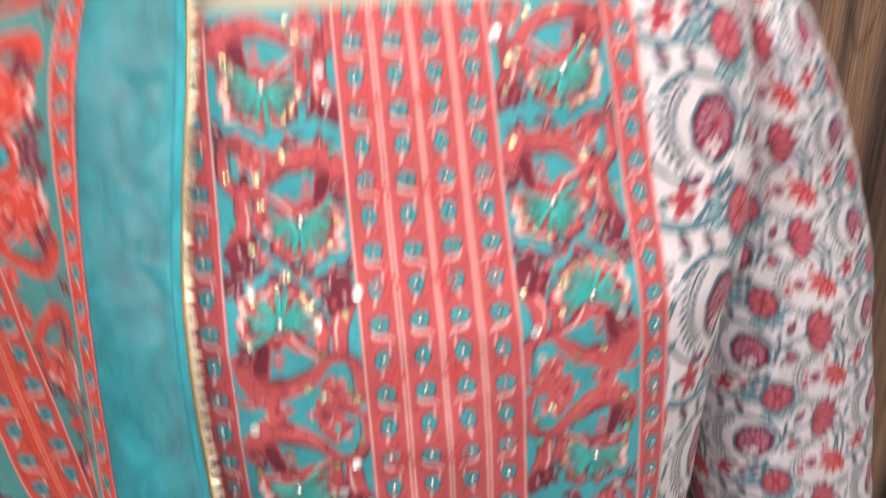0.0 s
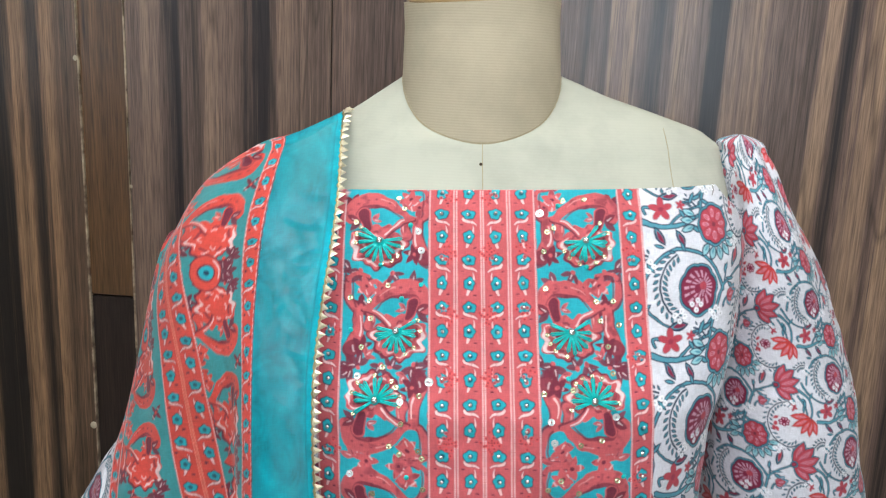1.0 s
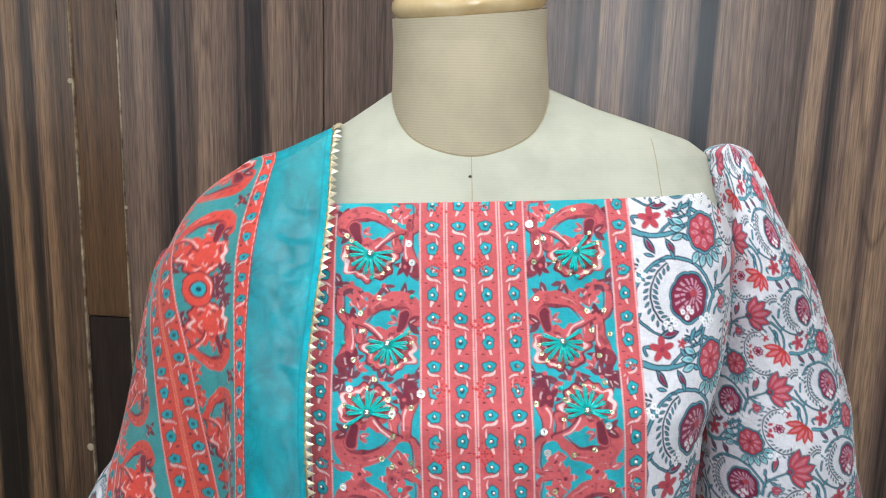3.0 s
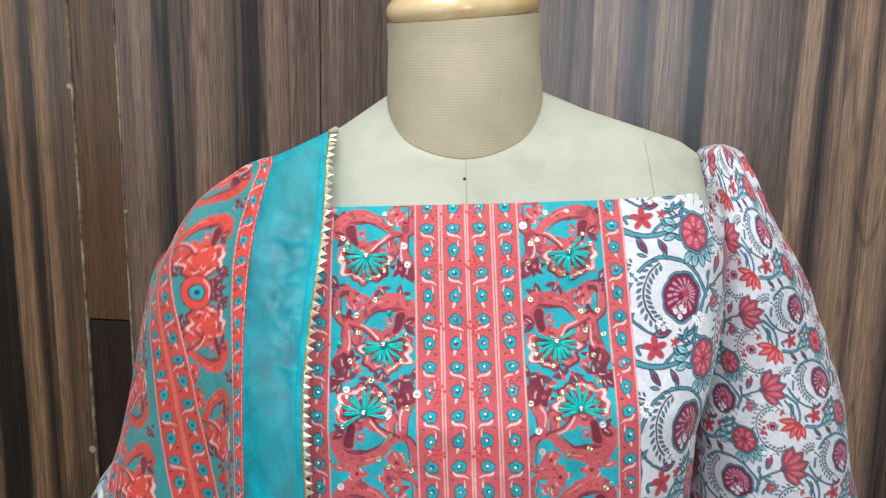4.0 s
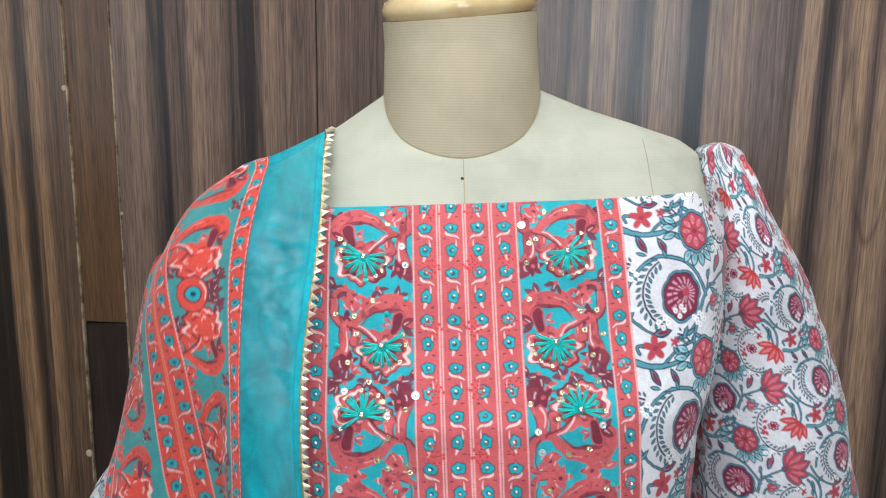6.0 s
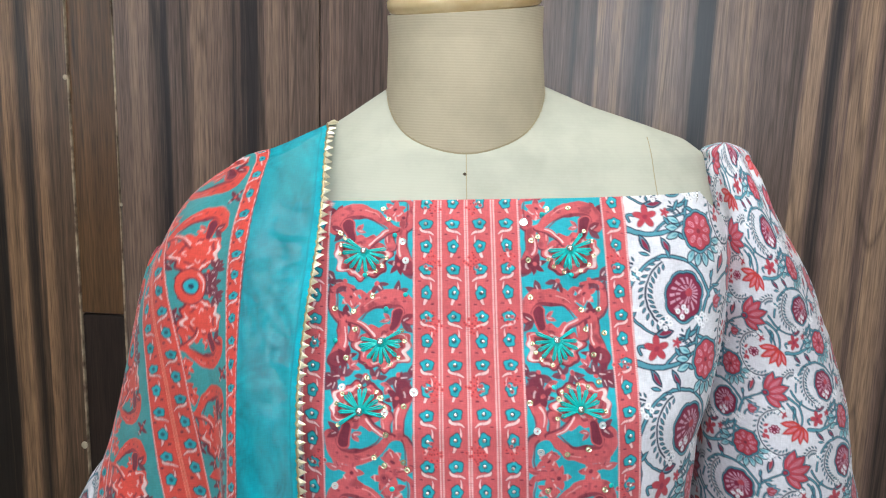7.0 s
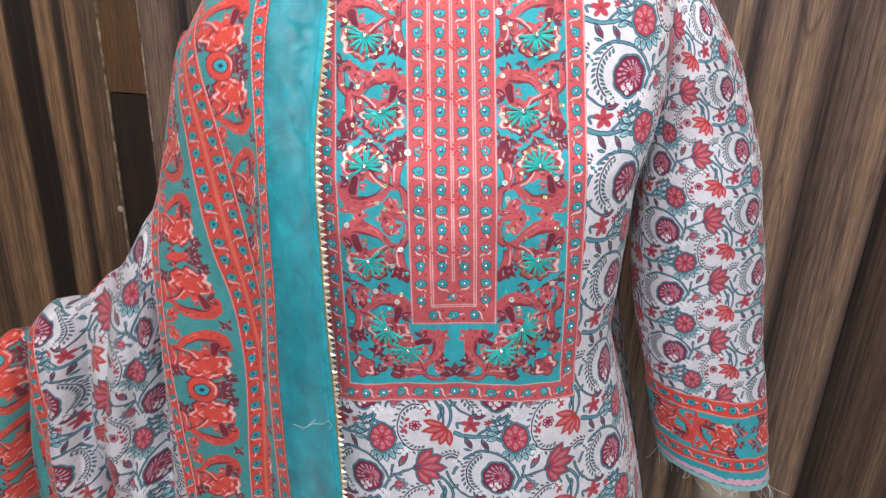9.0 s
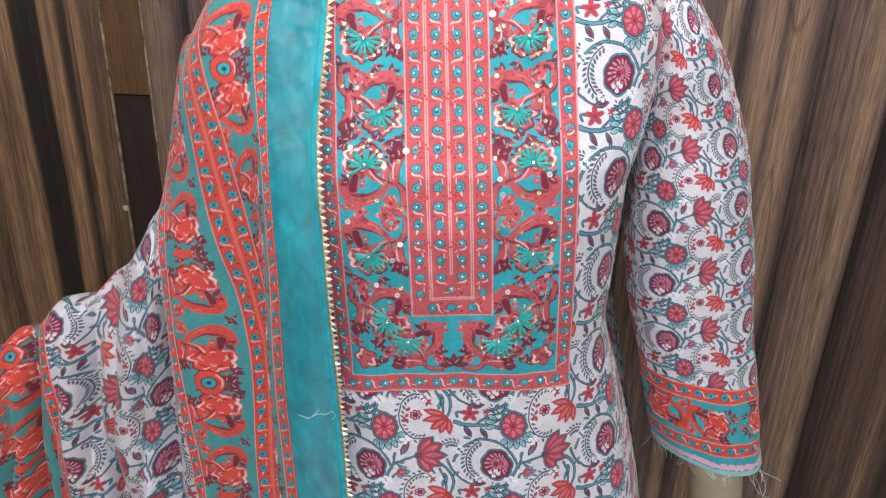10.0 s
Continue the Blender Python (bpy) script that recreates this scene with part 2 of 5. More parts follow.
def grid_mesh(name, xyz, mat, cloth=None, dye=None, sheer=None, closed=False):
    """A mesh from a grid of places (rows, columns, 3), with its cloth coordinates and dye."""
    h, w = xyz.shape[:2]
    me = bpy.data.meshes.new(name)
    me.vertices.add(h * w)
    me.vertices.foreach_set("co", np.ascontiguousarray(xyz, dtype=np.float32).ravel())
    idx = np.arange(h * w, dtype=np.int32).reshape(h, w)
    nxt = np.roll(idx, -1, axis=1) if closed else idx[:, 1:]
    cur = idx if closed else idx[:, :-1]
    quads = np.stack([cur[:-1], cur[1:], nxt[1:], nxt[:-1]], axis=-1).reshape(-1, 4)
    n = len(quads)
    me.loops.add(n * 4)
    me.loops.foreach_set("vertex_index", quads.ravel())
    me.polygons.add(n)
    me.polygons.foreach_set("loop_start", np.arange(0, 4 * n, 4, dtype=np.int32))
    me.polygons.foreach_set("use_smooth", np.ones(n, dtype=bool))
    me.update(calc_edges=True)
    if cloth is not None:
        a = me.attributes.new("cloth", "FLOAT_VECTOR", "POINT")
        a.data.foreach_set("vector", np.concatenate([cloth.reshape(-1, 2), np.zeros((h * w, 1))], axis=1).astype(np.float32).ravel())
    if dye is not None:
        a = me.color_attributes.new("print", "FLOAT_COLOR", "POINT")
        a.data.foreach_set("color", np.concatenate([dye.reshape(-1, 3), np.ones((h * w, 1))], axis=1).astype(np.float32).ravel())
    if sheer is not None:
        a = me.attributes.new("sheer", "FLOAT", "POINT")
        a.data.foreach_set("value", sheer.astype(np.float32).ravel())
    me.materials.append(mat)
    return me


def tube(path, radius, sides=6):
    """A round cord along a list of places."""
    bm = bmesh.new()
    rings = []
    pts = [Vector(p) for p in path]
    for i, p in enumerate(pts):
        d = (pts[min(i + 1, len(pts) - 1)] - pts[max(i - 1, 0)]).normalized()
        s = d.orthogonal().normalized()
        t = d.cross(s)
        rings.append([bm.verts.new(p + radius * (math.cos(a) * s + math.sin(a) * t)) for a in (2 * math.pi * k / sides for k in range(sides))])
    for a, b in zip(rings, rings[1:]):
        for k in range(sides):
            bm.faces.new((a[k], a[(k + 1) % sides], b[(k + 1) % sides], b[k]))
    bm.faces.new(rings[0][::-1])
    bm.faces.new(rings[-1])
    return bm


def hashed(i, j, seed):
    h = np.sin(i * 127.1 + j * 311.7 + seed * 74.7) * 43758.5453
    return h - np.floor(h)


def drift(x, y, seed=0):
    """Smooth value noise from -1 to 1."""
    i, j = np.floor(x), np.floor(y)
    fx, fy = x - i, y - j
    fx, fy = fx * fx * (3 - 2 * fx), fy * fy * (3 - 2 * fy)
    top = hashed(i, j, seed) * (1 - fx) + hashed(i + 1, j, seed) * fx
    low = hashed(i, j + 1, seed) * (1 - fx) + hashed(i + 1, j + 1, seed) * fx
    return 2 * (top * (1 - fy) + low * fy) - 1


# ---- block print: motifs drawn in cloth metres ----
class Patch:
    """A few points of a print, round one motif."""
    def __init__(self, whole, k):
        self.whole, self.k = whole, k
        self.u, self.v, self.clip = whole.u[k], whole.v[k], whole.clip[k]

    def lay(self, d, color, edge=0.0004, much=1.0):
        m = np.clip(0.5 - d / (2 * edge), 0, 1) * self.clip * much
        j = np.nonzero(m > 0.002)[0]
        kk = self.k[j]
        self.whole.c[kk] += m[j, None] * (np.asarray(color, np.float32) - self.whole.c[kk])


class Print:
    def __init__(self, u, v, ground):
        self.u, self.v = u.ravel().astype(np.float32), v.ravel().astype(np.float32)
        self.c = np.empty((self.u.size, 3), np.float32)
        self.c[:] = ground
        self.clip = np.ones_like(self.u)
        # hand-block wobble of all edges
        self.wu = self.u + 0.0004 * drift(self.u * 240, self.v * 240, 3)
        self.wv = self.v + 0.0004 * drift(self.u * 240, self.v * 240, 4)

    def lay(self, d, color, edge=0.00045, much=1.0):
        m = np.clip(0.5 - d / (2 * edge), 0, 1) * self.clip * much
        k = np.nonzero(m > 0.002)[0]
        self.c[k] += m[k, None] * (np.asarray(color, np.float32) - self.c[k])

    def fade(self):
        """Uneven dye take-up of a hand-block print."""
        f = 1 + 0.07 * drift(self.u * 90, self.v * 90, 41) + 0.06 * drift(self.u * 420, self.v * 420, 42)
        self.c *= f[:, None]

    def near(self, x, y, reach):
        """The points within reach of a motif's middle, and their coordinates about it."""
        k = np.nonzero((np.abs(x) < reach) & (np.abs(y) < reach) & (self.clip > 0))[0]
        return Patch(self, k), x[k], y[k]


def leaf_d(x, y, l, w):
    return np.abs(y) - w * (1 - (x / l) ** 2)


def arc_d(x, y, r, a0, a1, w):
    """A band w wide on a circle, between two angles in degrees, tapering at its ends."""
    mid, half = radians((a0 + a1) / 2), radians(abs(a1 - a0) / 2)
    ang = np.arctan2(y, x) - mid
    ang = (ang + math.pi) % (2 * math.pi) - math.pi
    taper = np.clip((1 - np.abs(ang) / half) * 4, -3, 1)
    return np.abs(np.hypot(x, y) - r) - w / 2 * np.sqrt(np.clip(taper, 0, 1)) - 1e-5 + 0.01 * (taper < 0)


def taper_d(x, y, x0, y0, x1, y1, w0, w1):
    """A straight stroke from one point to another whose width changes on the way."""
    dx, dy = x1 - x0, y1 - y0
    t = np.clip(((x - x0) * dx + (y - y0) * dy) / (dx * dx + dy * dy), 0, 1)
    return np.hypot(x - x0 - t * dx, y - y0 - t * dy) - (w0 + (w1 - w0) * t) / 2


def bend_d(x, y, a, b, c, w0, w1, steps=7):
    """A bent stroke from a to c, drawn towards b."""
    d, last, lw = None, a, w0
    for i in range(1, steps + 1):
        t = i / steps
        q = tuple((1 - t) ** 2 * a[n] + 2 * t * (1 - t) * b[n] + t * t * c[n] for n in (0, 1))
        w = w0 + (w1 - w0) * t
        g = taper_d(x, y, last[0], last[1], q[0], q[1], lw, w)
        d = g if d is None else np.minimum(d, g)
        last, lw = q, w
    return d


def lotus(p, x, y, tips, wide, tone, k, e, outline):
    """Pointed petals from a common base to their tips, in millimetres, y down the cloth."""
    def petal(tip, grow):
        l = math.hypot(*tip)
        c, s = tip[0] / l, tip[1] / l
        px, py = x * c + y * s - 0.54 * l, -x * s + y * c
        return leaf_d(px, py, 0.47 * l + grow, wide * l + grow), px, py, l
    order = sorted(tips, key=lambda t: -abs(math.atan2(t[1], t[0]) - math.atan2(tips[len(tips) // 2][1], tips[len(tips) // 2][0])))
    if outline:
        for grow, color in ((2.35, INK), (1.65, STEM), (0.75, INK)):
            for t in order:
                p.lay(petal(t, grow)[0] * k, color, e)
    for t in order:
        d, px, py, l = petal(t, 0.0)
        p.lay((d - 0.5) * k, MAROON, e, 0.85)
        p.lay(d * k, tone, e)
        inner = leaf_d(px - 0.02 * l, py, 0.30 * l, 0.42 * wide * l)
        p.lay(inner * k, PINK, e, 0.55)
        p.lay((inner + 0.55) * k, tone, e, 0.85)
        p.lay(np.maximum(np.abs(py) - 0.3, np.abs(px - 0.02 * l) - 0.2 * l) * k, PINK, e, 0.6)


def jaal(p, ox, oy, scale=1.0, uv=None):
    """The trailing flower print on white. It is drawn on a grid 578 wide and 357 high that repeats;
    ox, oy: where the round flower sits on the cloth."""
    gx, gy, e, k = 0.231, 0.28, 0.00038, scale / 1000
    U, V = uv if uv is not None else (p.wu, p.wv)
    X, Y = (U - ox) / (k * gx), (V - oy) / (k * gy)

    def m(cx, cy, reach, rot=0.0):
        """Round a grid place: points within reach millimetres; rot turns the motif's x-axis upwards."""
        x, y = ((X - cx + 808 + 289) % 578 - 289) * gx, ((Y - cy + 240 + 178.5) % 357 - 178.5) * gy
        q, x, y = p.near(x, y, reach)
        a = radians(-rot)
        return q, x * math.cos(a) + y * math.sin(a), -x * math.sin(a) + y * math.cos(a)

    def mm(dx, dy):
        return dx * gx, dy * gy

    # stems: dark edges, teal cores
    runs = (((535, 400), (570, 318), (660, 302), 3.1, 3.1), ((660, 302), (790, 300), (832, 425), 3.1, 2.6), ((832, 412), (880, 385), (945, 376), 2.6, 2.4),
            ((832, 412), (800, 470), (768, 530), 3.0, 3.2), ((768, 530), (752, 570), (790, 598), 3.2, 2.6), ((1062, 418), (1140, 480), (1092, 552), 3.2, 2.8),
            ((1048, 440), (1085, 500), (1072, 545), 2.6, 2.2), ((1085, 392), (1110, 480), (1205, 512), 2.8, 2.0), ((548, 222), (640, 262), (752, 212), 5.2, 3.0),
            ((640, 238), (690, 190), (760, 185), 2.4, 2.8), ((700, 170), (760, 165), (800, 120), 2.6, 2.6), ((560, 200), (545, 172), (578, 182), 2.4, 3.0),
            ((832, 470), (838, 450), (862, 448), 2.4, 2.2), ((838, 400), (848, 380), (842, 355), 2.0, 1.0), ((1070, 105), (1082, 120), (1076, 150), 3.6, 0.6))
    for thin, color in ((-0.3, INK), (1.5, STEM)):
        for a, b, c, w0, w1 in runs:
            mx, my = (a[0] + c[0]) / 2, (a[1] + c[1]) / 2
            q, x, y = m(mx, my, 26)
            d = bend_d(x, y, *(mm(t[0] - mx, t[1] - my) for t in (a, b, c)), w0, w1)
            q.lay((d + thin / 2) * k, color, e)
    # combs of drop-shaped leaves on a curved rib
    for cx, cy, rx, ry, a0, a1, n, l in ((965, 200, 88, 100, 62, 292, 17, 2.7), (722, 404, 130, 100, 118, 244, 13, 3.1), (530, 372, 60, 60, 60, 128, 5, 2.4), (690, 560, 60, 45, 20, 80, 4, 2.0)):
        q, x, y = m(cx, cy, 36)
        a_ = rx * gx
        b_ = ry * gy
        ang = np.degrees(np.arctan2(-y / b_, x / a_)) % 360
        off = (np.hypot(x / a_, y / b_) - 1) * (a_ + b_) / 2
        out = 10.0 * ((ang < a0) | (ang > a1))
        q.lay((np.abs(off) - 0.75 + out) * k, INK, e)
        for i in range(n):
            t = radians(a0 + (a1 - a0) * (i + 0.5) / n)
            for s in (-1, 1):
                lx, ly = (a_ + s * 3.6) * math.cos(t), -(b_ + s * 3.6) * math.sin(t)
                tilt = t + (0.75 if s > 0 else math.pi - 0.75)
                dx, dy = x - lx, y - ly
                al, ac = dx * math.cos(tilt) - dy * math.sin(tilt), dx * math.sin(tilt) + dy * math.cos(tilt)
                d = leaf_d(al, ac, l, 0.42 * l)
                q.lay(d * k, INK, e)
                q.lay((d + 0.75) * k, STEM, e, 0.8)
    # loose leaves and buds: place, turn, half length, half width, heart
    for cx, cy, rot, l, w, heart in ((895, 338, 62, 9.5, 3.5, PETAL), (647, 150, 4, 8.2, 3.5, PLUM), (604, 265, -62, 8.2, 2.8, PLUM), (676, 272, -64, 7.6, 2.8, PLUM),
                                     (600, 293, -20, 4.4, 1.5, None), (682, 296, -70, 4.0, 1.5, None), (732, 160, 60, 6.0, 2.0, None), (845, 365, 70, 4.4, 1.5, None),
                                     (868, 398, -12, 5.2, 1.4, None), (1075, 128, 75, 5.5, 1.7, None), (720, 222, 25, 5.6, 2.3, None), (735, 248, -40, 5.0, 2.0, None), (566, 350, 130, 4.6, 1.6, None),
                                     (792, 322, 50, 4.4, 1.6, None), (1122, 458, 40, 5.0, 1.7, None), (1060, 505, -100, 5.0, 1.7, None), (752, 516, 200, 5.0, 1.8, None), (786, 532, -30, 5.2, 1.8, None),
                                     (870, 418, -40, 5.0, 1.7, None), (1020, 460, -80, 4.4, 1.5, None), (690, 205, 120, 4.6, 1.6, None)):
        q, x, y = m(cx, cy, 13, rot)
        q.lay((leaf_d(x, y, l, w) - 0.3) * k, INK, e)
        q.lay(leaf_d(x, y, l * 0.82, w * 0.62) * k, STEM, e)
        if heart:
            q.lay(leaf_d(x - 0.1 * l, y, l * 0.70, w * 0.52) * k, heart, e)
    # jagged calyx under the round flower, and pale bracts at its side
    for cx, cy, turn, n, r in ((812, 258, -72, 6, 17.5), (778, 232, 172, 3, 17.0)):
        q, x, y = m(cx, cy, 32)
        for i in range(n):
            t = radians(turn + (i - (n - 1) / 2) * 22)
            al, ac = x * math.cos(t) - y * math.sin(t) - r, x * math.sin(t) + y * math.cos(t)
            q.lay(leaf_d(al, ac, 6.4, 3.4) * k, INK, e)
            q.lay(leaf_d(al, ac, 5.2, 2.3) * k, lin(150, 198, 208), e)
            q.lay(leaf_d(al + 1.5, ac, 3.0, 0.9) * k, STEM, e)
    # round flower
    q, x, y = m(808, 240, 22)
    a, h = np.arctan2(y, x), np.hypot(x, y * 0.85)
    rim = 12.6 * (0.90 + 0.10 * np.abs(np.cos(4 * a)))
    for grow, color in ((2.9, INK), (2.2, STEM), (1.0, INK), (0.0, PETAL)):
        q.lay((h - rim - grow) * k, color, e)
    q.lay((np.abs(np.sin(4 * a + math.pi / 2)) * h - 0.55 + 9.0 * (h > 11)) * k, MAROON, e, 0.7)
    b = (a + math.pi / 8) % (math.pi / 4) - math.pi / 8
    loop = np.hypot(h * np.cos(b) - 7.6, h * np.sin(b) * 1.9)
    q.lay((np.abs(loop - 2.6) - 0.35) * k, PINK, e, 0.75)
    q.lay((np.abs(h * np.sin(b)) - 0.28 + 9.0 * (np.abs(h - 7.4) > 2.0)) * k, PINK, e, 0.6)
    q.lay((h - 1.7) * k, MAROON, e, 0.8)
    # outlined lotus with a plum knot, bare red lotus, star bud
    q, x, y = m(950, 375, 40)
    lotus(q, x, y, [mm(70, -82), mm(112, -52), mm(128, -2), mm(104, 48), mm(58, 78)], 0.185, PETAL, k, e, True)
    for r, color in ((4.6, INK), (3.9, STEM), (3.3, INK), (2.8, PLUM), (1.2, PETAL)):
        q.lay((np.hypot(x - 1, y) - r) * k, color, e)
    q, x, y = m(1095, 196, 34)
    lotus(q, x, y, [mm(-105, -32), mm(-112, 18), mm(-78, 58), mm(-38, 76), mm(6, 80)], 0.165, lin(204, 60, 56), k, e, False)
    q, x, y = m(852, 448, 22)
    lotus(q, x, y, [mm(46, -28), mm(62, -8), mm(50, 12), mm(20, 28)], 0.24, STEM, k, e, False)
    lotus(q, x, y, [mm(26, -20), mm(44, -6), mm(28, 14)], 0.30, PETAL, k, e, False)
    # plum fan flower
    q, x, y = m(728, 412, 32)
    a, h = np.arctan2(y, x * 1.12), np.hypot(x * 1.12, y * 0.96)
    rim = 17.6 * (0.90 + 0.085 * np.abs(np.cos(3.5 * a + 0.5))) * (1 + 0.10 * np.cos(a - 0.9))
    for grow, color in ((2.9, INK), (2.2, STEM), (1.0, INK), (0.0, PLUM)):
        q.lay((h - rim - grow) * k, color, e)
    ex, ey = x - 5.0, y + 1.0
    b, f = np.arctan2(ey, ex), np.hypot(ex, ey)
    n = 17
    s = (b % (2 * math.pi / n)) - math.pi / n
    for lo, hi in ((0.20, 0.44), (0.52, 0.82)):
        mid, half = (lo + hi) / 2 * rim, (hi - lo) / 2 * rim
        q.lay(np.maximum(np.abs(h - mid) - half, np.abs(f * np.sin(s)) - 0.30 * f * math.pi / n - 0.25) * k, PINK, e, 0.72)
    q.lay((f - 3.2) * k, PETAL, e)
    # red star with its hook, small flowers, daisy, drops
    for cx, cy, r, spin in ((615, 188, 9.6, 0.3), (687, 178, 3.7, 0.0), (1010, 130, 4.4, 0.6)):
        q, x, y = m(cx, cy, 15)
        a, h = np.arctan2(y, x) + spin, np.hypot(x, y * 0.95)
        rim = r * (0.45 + 0.55 * np.abs(np.cos(2.5 * a)) ** 1.4)
        q.lay((h - rim - 0.7) * k, MAROON, e, 0.6)
        q.lay((h - rim) * k, PETAL, e)
        q.lay((h - 0.22 * r) * k, PLUM, e, 0.6)
        q.lay((np.abs(np.sin(2.5 * a)) * h - 0.25 + 9.0 * (h > 0.6 * r)) * k, PLUM, e, 0.35)
    q, x, y = m(953, 188, 10)
    a, h = np.arctan2(y, x), np.hypot(x, y)
    q.lay((h - 6.6 * (0.78 + 0.22 * np.abs(np.cos(3.5 * a)))) * k, PLUM, e)
    q.lay((np.abs(h - 3.9) - 1.0 + 5.0 * (np.cos(7 * a) < -0.1)) * k, PINK, e, 0.9)
    for cx, cy, rot in ((912, 190, 60), (920, 163, 30), (900, 210, 80), (912, 215, 100)):
        q, x, y = m(cx, cy, 6, rot)
        q.lay(leaf_d(x, y, 3.4, 1.8) * k, PETAL, e)
    # white eyelet stitches
    for cx, cy in ((655, 125), (790, 125), (802, 490), (900, 300), (1000, 470), (560, 345), (720, 100)):
        for i in range(4):
            q, x, y = m(cx + 17 * math.cos(i * 1.7), cy + 13 * math.sin(i * 1.7), 4)
            h = np.hypot(x, y)
            q.lay((h - 2.1) * k, lin(246, 245, 250), e, 0.95)
            q.lay((h - 0.8) * k, lin(176, 172, 176), e, 0.8)


def stripe_flowers(p, x, y, pitch, phase, flip=1, size=1.0):
    """A running row of small teal flowers with pale tails and maroon hearts; x across, y along.
    Every other one is upright with a horn and a straight tail, the rest lie down and trail a curl."""
    row = np.floor((y - phase) / pitch + 0.5)
    z = (y - phase - row * pitch) / size
    xo = x * flip / size
    p, z, xo, row = (lambda k: (Patch(p, k), z[k], xo[k], row[k]))(np.nonzero((np.abs(xo) < 0.0098) & (p.clip > 0))[0])
    pale = lin(240, 196, 196)
    for up in (True, False):
        off = 0.02 * ((row % 2 == 0) != up)
        if up:
            strokes = (((-0.0004, 0.0050), (-0.0012, 0.0080), (-0.0032, 0.0122), 0.0024, 0.0005), ((0.0032, -0.0030), (0.0040, -0.0055), (0.0030, -0.0082), 0.0017, 0.0004))
            a, q = np.arctan2(z, xo), np.hypot(xo * 1.12, z * 0.92)
        else:
            strokes = (((-0.0038, 0.0036), (-0.0036, 0.0064), (0.0022, 0.0064), 0.0019, 0.0018), ((0.0022, 0.0064), (0.0048, 0.0068), (0.0068, 0.0098), 0.0018, 0.0004))
            a, q = np.arctan2(z, xo), np.hypot(xo * 0.92, z * 1.12)
        for s0, s1, s2, w0, w1 in strokes:
            d = bend_d(xo, z, s0, s1, s2, w0, w1, 4) * size
            p.lay(d - 0.0004 + off, PLUM, 0.0003, 0.55)
            p.lay(d + off, pale, 0.0003)
        rim = 0.0045 * (0.92 + 0.08 * np.cos(5 * a + (0.5 if up else 2.2)) + 0.05 * np.cos(3 * a + row))
        p.lay((q - rim - 0.0007) * size + off, NAVY, 0.0004)
        p.lay((q - rim) * size + off, TEAL, 0.0004)
        p.lay((np.hypot(xo, z) - 0.0017) * size + off, NAVY, 0.0004, 0.8)
        hx, hz = (0.0042, 0.0092) if up else (-0.0050, 0.0094)
        p.lay((np.hypot((xo - hx) * 1.1, z - hz + 0.35 * np.abs(xo - hx)) - 0.0014) * size + off, MAROON, 0.0004)


def dotted_line(p, x, y, color=CREAM, pitch=0.0015, w=0.0010):
    z = (y % pitch) - pitch / 2
    p.lay(np.maximum(np.abs(x) - w / 2, np.abs(z) - pitch * 0.32), color, 0.00032, 0.85)


def holes(p, x, y, seed):
    """A patch of cut-work: little dark holes with satin rims."""
    q, x, y = p.near(x, y, 0.009)
    rnd = random.Random(seed)
    for i in range(8):
        a, r = i * 0.8 + rnd.uniform(-0.2, 0.2), (0.0028 if i % 2 else 0.0055) * rnd.uniform(0.85, 1.15)
        h = np.hypot(x - r * math.cos(a), y - 1.15 * r * math.sin(a))
        q.lay(h - 0.0014, lin(228, 84, 84), 0.0004, 0.8)
        q.lay(h - 0.0006, MAROON, 0.0004, 0.9)


def cluster(p, x, y, cx, cy, n, l, tone, heart, start=30, fat=0.36):
    """A small tuft of leaves round a dot."""
    for i in range(n):
        t = radians(start + 360 / n * i)
        xx, yy = x - cx - l * 0.75 * math.cos(t), y - cy - l * 0.75 * math.sin(t)
        p.lay(leaf_d(xx * math.cos(t) + yy * math.sin(t), -xx * math.sin(t) + yy * math.cos(t), l, l * fat), tone, 0.0004)
    p.lay(np.hypot(x - cx, y - cy) - l * 0.28, heart, 0.0004)
    p.lay(arc_d(x - cx, y - cy, l * 1.2, start - 25, start + 25, 0.0012), CREAM, 0.0004, 0.55)
    p.lay(arc_d(x - cx, y - cy, l * 0.8, start + 150, start + 200, 0.0010), CREAM, 0.0004, 0.6)


def stroke(p, x, y, pts, w0, w1, red, key=0.0011, glint=True):
    """A tapering bent red stroke with its maroon key a little off and pale glints."""
    a, b, c = pts
    p.lay(bend_d(x - key, y - key, a, b, c, w0, w1), MAROON, 0.0004, 0.92)
    d = bend_d(x, y, a, b, c, w0, w1)
    p.lay(d, red, 0.0004, 0.95)
    if glint:
        mx, my = 0.25 * a[0] + 0.5 * b[0] + 0.25 * c[0], 0.25 * a[1] + 0.5 * b[1] + 0.25 * c[1]
        ux, uy = c[0] - a[0], c[1] - a[1]
        n = math.hypot(ux, uy) or 1
        o = 0.28 * min(w0, w1)
        p.lay(taper_d(x + o * uy / n, y - o * ux / n, mx - 0.0035 * ux / n, my - 0.0035 * uy / n, mx + 0.0025 * ux / n, my + 0.0025 * uy / n, 0.0014, 0.0005), GLINT, 0.0003, 0.7)


